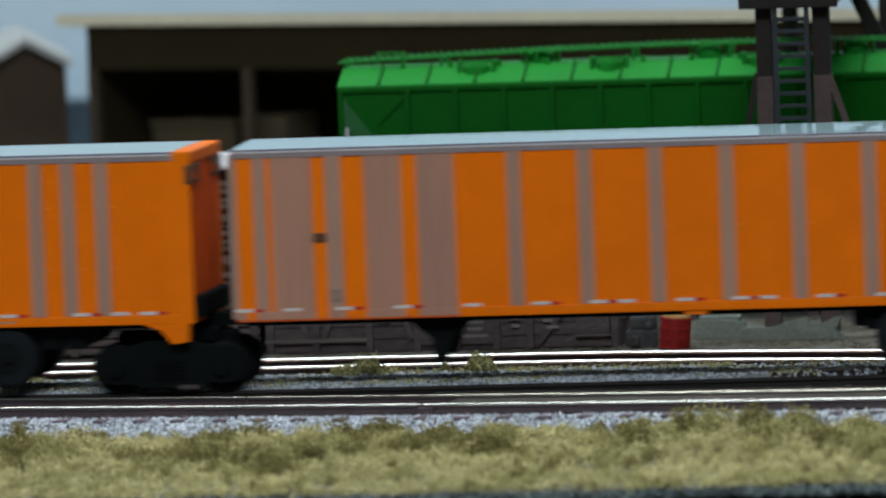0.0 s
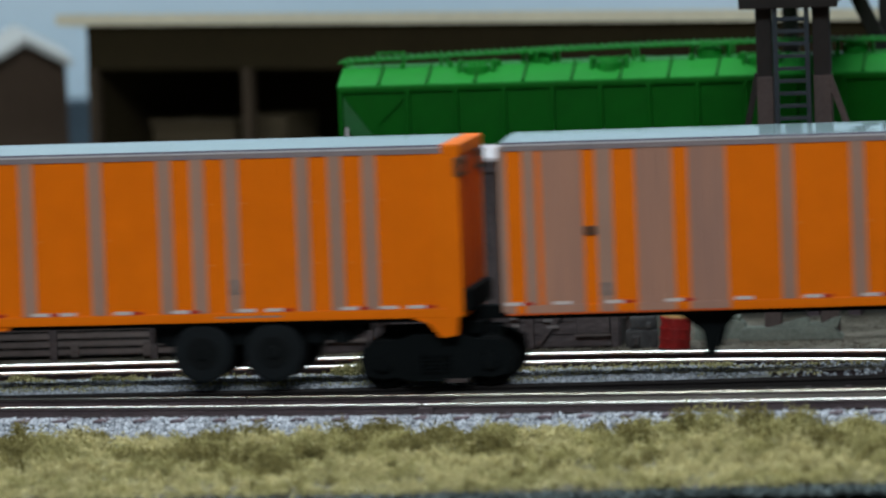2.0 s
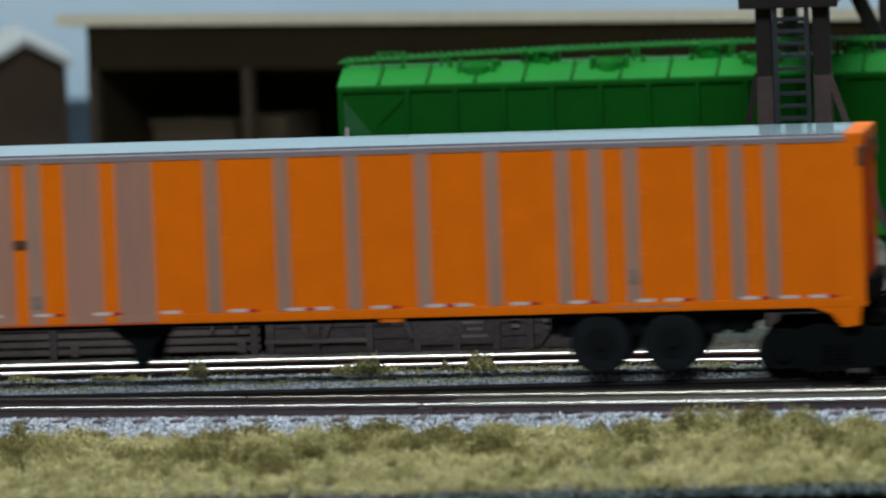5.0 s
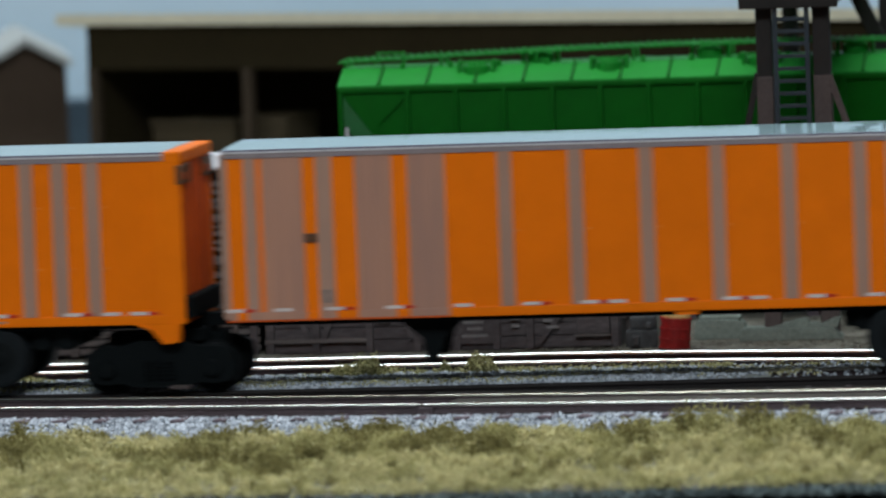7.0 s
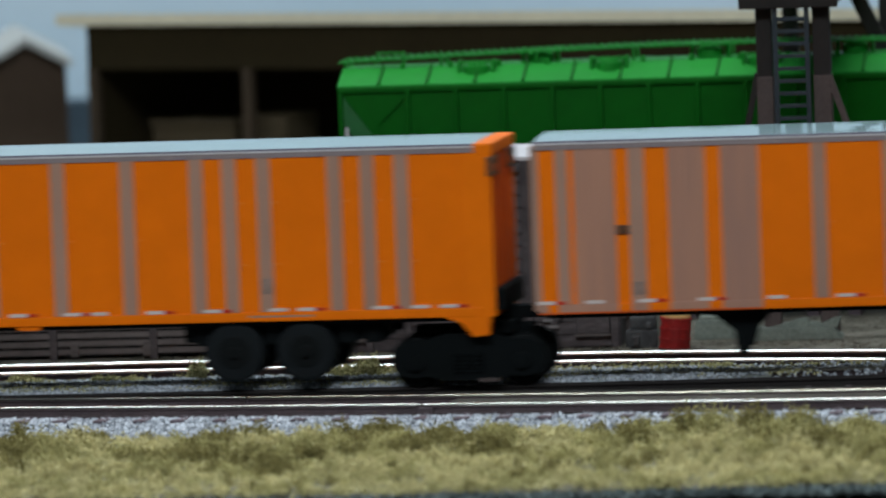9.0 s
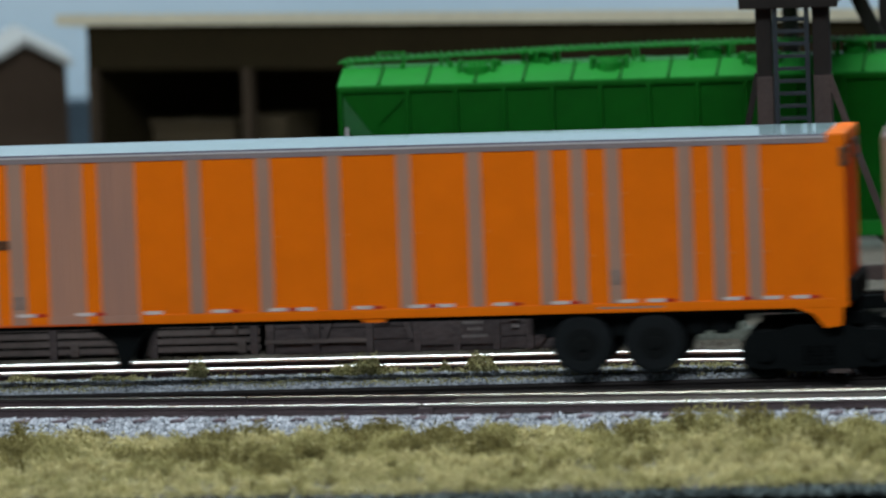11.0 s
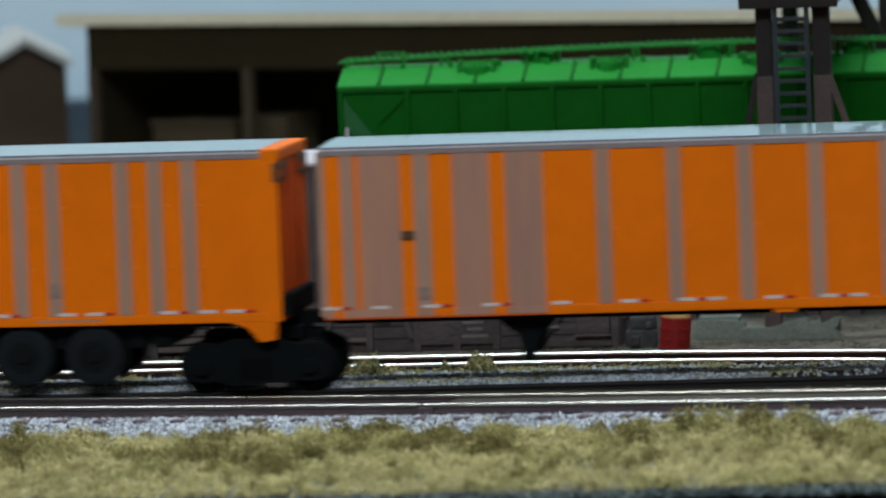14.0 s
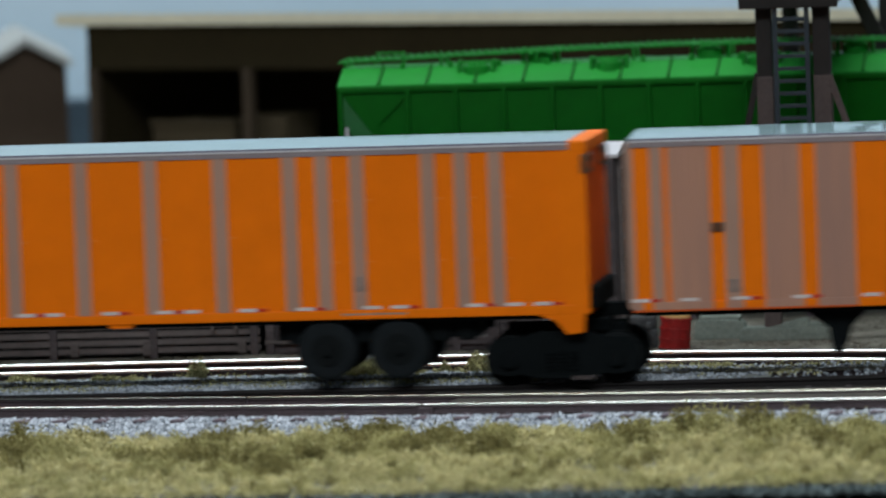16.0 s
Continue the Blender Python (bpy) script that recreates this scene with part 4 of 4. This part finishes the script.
def hopper():
    t = thing("covered_hopper", "bright green covered hopper wagon with roof walk and round hatches", "hopper wagon")
    x0, x1, y0, y1, z0, z1 = -46.5, 130.0, 170.0, 201.0, 15.0, 49.2
    yc, zr = (y0 + y1) / 2, 53.0
    bm = bmesh.new()
    prism(bm, [(x0 + 12, z0), (x1 - 12, z0), (x1, z1 - 12), (x1, z1), (x0 + 0.6, z1), (x0 + 0.6, z1 - 2.5)], "y", y0 + 0.6, y1 - 0.6)
    part("body", bm, GREENSHADE, t, "green side sheets, shade put into the paint colour")
    for side, y in ((-1, y0), (1, y1)):
        part("side_sill", boxes((x0, x1, y - 0.3, y + 0.6, z0 - 1, z0 + 2.4), bevel=0.2), GREENLIT, t, "lighter green side sill")
        part("top_chord", boxes((x0, x1, y - 0.35, y + 0.7, z1 - 1.0, z1 + 0.15), bevel=0.2), GREENSHADE, t)
        x = x0 + 15.3
        while x < x1 - 10:
            part("side_post", boxes((x - 0.5, x + 0.5, y - 0.5, y + 0.8, z0, z1 - 0.8), bevel=0.15), GREENSHADE, t)
            x += 10.6
        part("end_post", boxes((x0, x0 + 1.1, y - 0.2, y + 1.0, z0 - 1, z1), bevel=0.15), GREENSHADE, t)
        part("diagonal_brace", bar(bmesh.new(), (x0 + 14.4, y, z1 - 2.4), (x0 + 9.0, y, z1 - 7.6), 0.45), GREENSHADE, t)
        # The slope sheet carries the shade of the wagon end in its green.
        part("slope_sheet", prism(bmesh.new(), [(x0 + 1.2, z1 - 2), (x0 + 9, z1 - 12.5), (x0 + 4.5, z1 - 12.5), (x0 + 1.2, z1 - 8)], "y", y - 0.05, y + 0.7), DARKGREEN, t, "end slope sheet with shade put into its colour")
        part("end_grab", boxes((x0 + 1.5, x0 + 2.2, y - 0.9, y - 0.2, z1 - 11.5, z1 - 8.5), bevel=0.1), PALEROOF, t, "small pale end fitting")
    roof = bmesh.new()
    prism(roof, [(y0 - 0.2, z1), (y0 - 0.2, z1 + 0.5), (yc - 6, zr), (yc + 6, zr), (y1 + 0.2, z1 + 0.5), (y1 + 0.2, z1)], "x", x0, x1)
    # The roof takes the lit copy of the side paint.
    part("roof", roof, GREENLIT, t, "sloping roof, overhead light put into its lighter green")
    x = x0 + 9.0
    while x < x1 - 5:
        bm = bmesh.new()
        bar(bm, (x, y0, z1 + 0.7), (x, yc - 6, zr + 0.25), 0.6)
        part("roof_seam", bm, GREENSHADE, t)
        x += 10.6
    # the roof walk: two runs of grating on posts, bowed up along the middle
    def bow(x):
        return 1.75 * math.sin(math.pi * max(0, min(1, (x - x0) / (x1 - x0))))

    for y in (yc - 4.6, yc + 4.6):
        bm = bmesh.new()
        k = x0 - 1.0
        while k < x1:
            e = min(k + 3.4, x1)
            prism(bm, [(k, zr + 1.1 + bow(k)), (e, zr + 1.1 + bow(e)), (e, zr + 1.42 + bow(e)), (k, zr + 1.42 + bow(k))], "y", y - 1.3, y + 1.3)
            k += 3.4
        k = x0
        while k < x1:
            box(bm, k - 0.22, k + 0.22, y - 1.45, y + 1.45, zr + 1.4 + bow(k), zr + 1.75 + bow(k))
            k += 1.7
        k = x0 + 0.5
        while k < x1:
            box(bm, k - 0.25, k + 0.25, y - 1.0, y + 1.0, zr - 0.5, zr + 1.2 + bow(k))
            k += 21.2
        part("roof_walk", bm, GREENLIT, t, "pale green grated roof walk")
    part("roof_grab", boxes((x0 + 7.5, x0 + 14, yc - 6.2, yc - 5.8, zr + 3.0, zr + 3.4), (x0 + 7.5, x0 + 7.9, yc - 6.2, yc - 5.8, zr + 1, zr + 3.2), (x0 + 13.6, x0 + 14, yc - 6.2, yc - 5.8, zr + 1, zr + 3.2)), GREENLIT, t)
    def hatch(x, y, z, wide):
        bm = bmesh.new()
        cyl(bm, (x, y, z), "z", wide, 2.2, 22, bevel=0.3)
        cyl(bm, (x, y, z + 1.3), "z", wide * 0.72, 0.7, 22, bevel=0.2)
        hp = part("hatch", bm, GREENLIT, t, "round green roof hatch")
        bm = boxes((x - wide - 1.3, x + wide + 1.3, y - 0.45, y + 0.45, z + 1.5, z + 2.1), bevel=0.15)
        part("hatch_bar", bm, GREENLIT, hp)
        for s in (-1, 1):
            part("hatch_clamp", boxes((x + s * (wide + 0.9) - 0.4, x + s * (wide + 0.9) + 0.4, y - 1.4, y + 1.4, z - 1.8, z + 2.3), bevel=0.15), GREENLIT, hp)

    for x in (-16.5, 12.7, 46.0, 78):
        hatch(x, y0 + 6.8, 52.0, 2.9)
    for x in (-3.2, 34.1, 66.0):
        hatch(x, yc - 1.2, zr + 0.9, 2.9)
    for k in range(10):
        x = x0 + 9.0 + 10.6 * k + 4.4
        part("roof_clip", boxes((x - 0.5, x + 0.5, yc - 7.0, yc - 6.0, zr - 0.2, zr + 1.0), bevel=0.15), GREENLIT, t)
    for x in (x0 + 20, x1 - 20):
        bm = boxes((x - 14, x + 14, yc - 12, yc + 12, 5.5, 9.5), bevel=0.5)
        for dx in (-10, 10):
            for s in (-1, 1):
                cyl(bm, (x + dx, yc + s * 8.6, 4.85), "y", 4.83, 2.2, 24)
        box(bm, x - 4, x + 4, yc - 5, yc + 5, 9, 14.5)
        part("truck", bm, BLACK, t, "black wagon truck")
    for x in (0, 42, 84):
        part("outlet_hopper", prism(bmesh.new(), [(x - 16, z0), (x + 16, z0), (x + 4, 4.5), (x - 4, 4.5)], "y", y0 + 5, y1 - 5), DARKGREEN, t, "dark discharge hopper")


def tower():
    t = thing("timber_tower", "dark timber trackside tower with ladder and pale leg footings", "tower")
    y = 122.0
    ly = 118.5
    legs = ((50.0, 53.3, 1), (62.0, 65.6, 1))
    for a, b, _ in legs:
        part("leg", boxes((a, b, y - 1.7, y + 1.7, 51.5, 68), bevel=0.25), TIMBER, t, "dark timber leg")
        part("footing", boxes((a - 0.1, b + 0.1, y - 1.9, y + 1.9, GROUND, 52.4), bevel=0.3), FOOTING, t, "grey-brown lower leg")
    part("tie_beam", boxes((38.6, 82.5, y - 4.4, y - 1.0, 9.0, 12.0), bevel=0.2), FOOTING, t, "horizontal timber tie beam")
    for (xa, za), xb in (((50.2, 53.0), 40.6), ((65.2, 52.0), 79.5)):
        part("batter_brace", bar(bmesh.new(), (xa, y - 1.2, za), (xb, y - 1.2, 10.5), 1.3), TIMBER if xb < 50 else FOOTING, t, "slanting timber brace")
    part("platform", boxes((46.9, 67.8, y - 5, y + 92, 67.6, 70.6), (46.9, 67.8, y - 5.6, y - 4.4, 66.8, 69.2), bevel=0.3), TIMBER, t, "dark timber deck")
    for a, b in ((48.0, 51.4), (69.5, 73.0)):
        part("leg", boxes((a, b, y + 86, y + 89.4, GROUND, 68), bevel=0.25), TIMBER, t)
    part("knee_brace", bar(bmesh.new(), (63.5, y + 84, 67.5), (71.5, y + 84, 50.0), 3.2), TIMBER, t)
    lad = thing("ladder", "blue-grey plastic ladder leaning on the timber tower", "ladder")
    for x in (54.3, 61.0):
        part("stile", boxes((x - 0.5, x + 0.5, ly - 0.5, ly + 0.5, 12.0, 68), bevel=0.15), LADDER, lad)
    k = 14.7
    rung = None
    while k < 67:
        if rung is None:
            rung = part("rung", boxes((54.2, 61.1, -0.35, 0.35, -0.4, 0.4), bevel=0.12), LADDER, lad)
            rung.matrix_basis = at(0, ly, k)
        else:
            again("rung", rung, lad, at(0, ly, k))
        k += 2.62


# ---- buildings in the distance ----
def shed():
    """The long open shed, turned a little from the tracks."""
    t = thing("loading_shed", "long dark brown open-bay shed with a cream flat roof", "building")
    t.matrix_basis = at(-146.1, 420, 0, 0, 0, -21.7)
    L, d, zt = 262.0, 70.0, 51.2
    part("fascia_wall", boxes((0, L, 0, 2.5, 40.0, zt), bevel=0.2), SHEDWALL, t, "dark brown upper wall")
    part("end_wall", prism(bmesh.new(), [(2.5, GROUND), (d, GROUND), (d, zt - 6.8), (2.5, zt - 0.8)], "x", 0, 2.5), SHEDWALL, t, "dark brown end wall")
    part("back_wall", boxes((2.5, L - 2.5, d - 2.5, d, GROUND, zt - 6.7)), SHEDWALL, t)
    part("end_wall", prism(bmesh.new(), [(2.5, GROUND), (d, GROUND), (d, zt - 6.8), (2.5, zt - 0.8)], "x", L - 2.5, L), SHEDWALL, t)
    part("floor_slab", boxes((-1, L + 1, -2, d, GROUND - 1, GROUND + 1.2)), CONCRETE, t)
    for i, x in enumerate((0, 45, 93, 141, 189, 237)):
        part("bay_post", boxes((x, x + 2.6, -0.3, 2.3, GROUND, 40.1), bevel=0.2), SHEDPOST, t, "brown bay post")
    part("roof", prism(bmesh.new(), [(-2.2, zt + 0.1), (-2.2, zt + 2.9), (d + 4, zt - 4.2), (d + 4, zt - 7)], "x", -7.6, L + 8), CREAM, t, "thick cream roof sloping to the rear")
    c = thing("wooden_crate", "tan wooden crates stacked inside the shed bay", "crate")
    c.matrix_basis = at(-146.1, 420, 0, 0, 0, -21.7) @ at(11, 12, GROUND + 1.2)
    part("crate_box", boxes((0, 24, 0, 20, 0, 28.0), bevel=0.5), CRATE, c)
    part("crate_box", boxes((25, 38, 2, 18, 0, 29.5), bevel=0.5), CRATE, c)
    for z in (9, 18, 27):
        part("crate_batten", boxes((-0.3, 24.3, -0.8, 0.4, z, z + 1.6), bevel=0.1), CRATE, c)


def house():
    t = thing("gabled_house", "small brown gabled house with a pale roof", "house")
    t.matrix_basis = at(-171.6, 472, -2.8, 0, 0, 13)
    part("wall", prism(bmesh.new(), [(-22, GROUND), (10.4, GROUND), (10.4, 40.9), (0, 46.6), (-22, 34.5)], "y", 0, 60), HOUSEWALL, t, "brown plain wall")
    bm = bmesh.new()
    prism(bm, [(0, 46.9), (0, 48.6), (12.2, 42.0), (11.4, 40.5)], "y", -4, 64)
    part("roof", bm, HOUSEROOF, t, "pale roof slope")
    bm = bmesh.new()
    prism(bm, [(0, 46.9), (0, 48.6), (-25.5, 34.6), (-24.6, 33.2)], "y", -4, 64)
    part("roof", bm, HOUSEROOF, t, "pale roof slope")


# ---- the train's way past the camera ----
PITCH = 192.7
TRAVEL = [(0, 27.2), (0.5, 108.4), (1, 192.8), (1.5, 270.0), (2, 359.1), (2.5, 439.5), (3, 527.3), (3.5, 606.4), (4, 694.7), (4.5, 776.4), (5, 858.1), (5.5, 939.7), (6, 1021.4), (6.5, 1103.1), (7, 1185.2), (7.5, 1263.0), (8, 1349.0), (8.5, 1425.4), (9, 1508.9), (9.5, 1588.0), (10, 1667.0), (10.5, 1746.1), (11, 1825.1), (11.5, 1904.2), (12, 1988.8), (12.5, 2069.5), (13, 2157.1), (13.5, 2237.5), (14, 2322.1), (14.5, 2399.6), (15, 2484.6), (15.5, 2563.5), (16, 2646.5)]
KEY = [(0.25 * i, float(np.interp(0.25 * i, [a for a, _ in TRAVEL], [b for _, b in TRAVEL]))) for i in range(65)]
TRAIN = []


def trailer_rows(k):
    rows = []
    for t, d in KEY:
        c = k * PITCH - d + 75.3
        x0, y0, _ = on_line(c - 103.7)
        x1, y1, _ = on_line(c + 89.0)
        f = 103.7 / PITCH
        rows.append((t, at(x0 + (x1 - x0) * f, y0 + (y1 - y0) * f, 0, 0, 0, math.degrees(math.atan2(y1 - y0, x1 - x0)))))
    return rows


def bogie_rows(k):
    rows = []
    for t, d in KEY:
        x, y, h = on_line(k * PITCH - d + 75.3 + 86.2)
        rows.append((t, at(x, y, 0, 0, 0, math.degrees(h))))
    return rows


def axle_rows(x):
    """The wheels roll on the rails as the train goes."""
    ts, ds = [a for a, _ in KEY], [d for _, d in KEY]
    rows = []
    for i in range(481):
        d = float(np.interp(i / 30, ts, ds))
        rows.append((i / 30, at(x, 0, 4.85, 0, -math.degrees(d / 4.83), 0)))
    return rows


def train():
    first_t, first_b = trailer(), bogie()
    for k in range(-1, 16):
        a = first_t if k == -1 else copy_thing(first_t, Matrix())
        b = first_b if k == -1 else copy_thing(first_b, Matrix())
        TRAIN.append((k, a, b))


def motions():
    for k, a, b in TRAIN:
        walk(a, trailer_rows(k))
        walk(b, bogie_rows(k))
        axles = [o for o in b.children if o.name.startswith("axle")]
        for o, x in zip(sorted(axles, key=lambda q: q.location.x), AXLES):
            walk(o, axle_rows(x))


room()
layout_base()
distant_hill()
train()
hopper()
tower()
slatted_car()
board_car()
drum()
casting()
slabs()
shed()
house()
ballast()
grass()
running_track()
near_track()
far_track()
hopper_track()
motions()
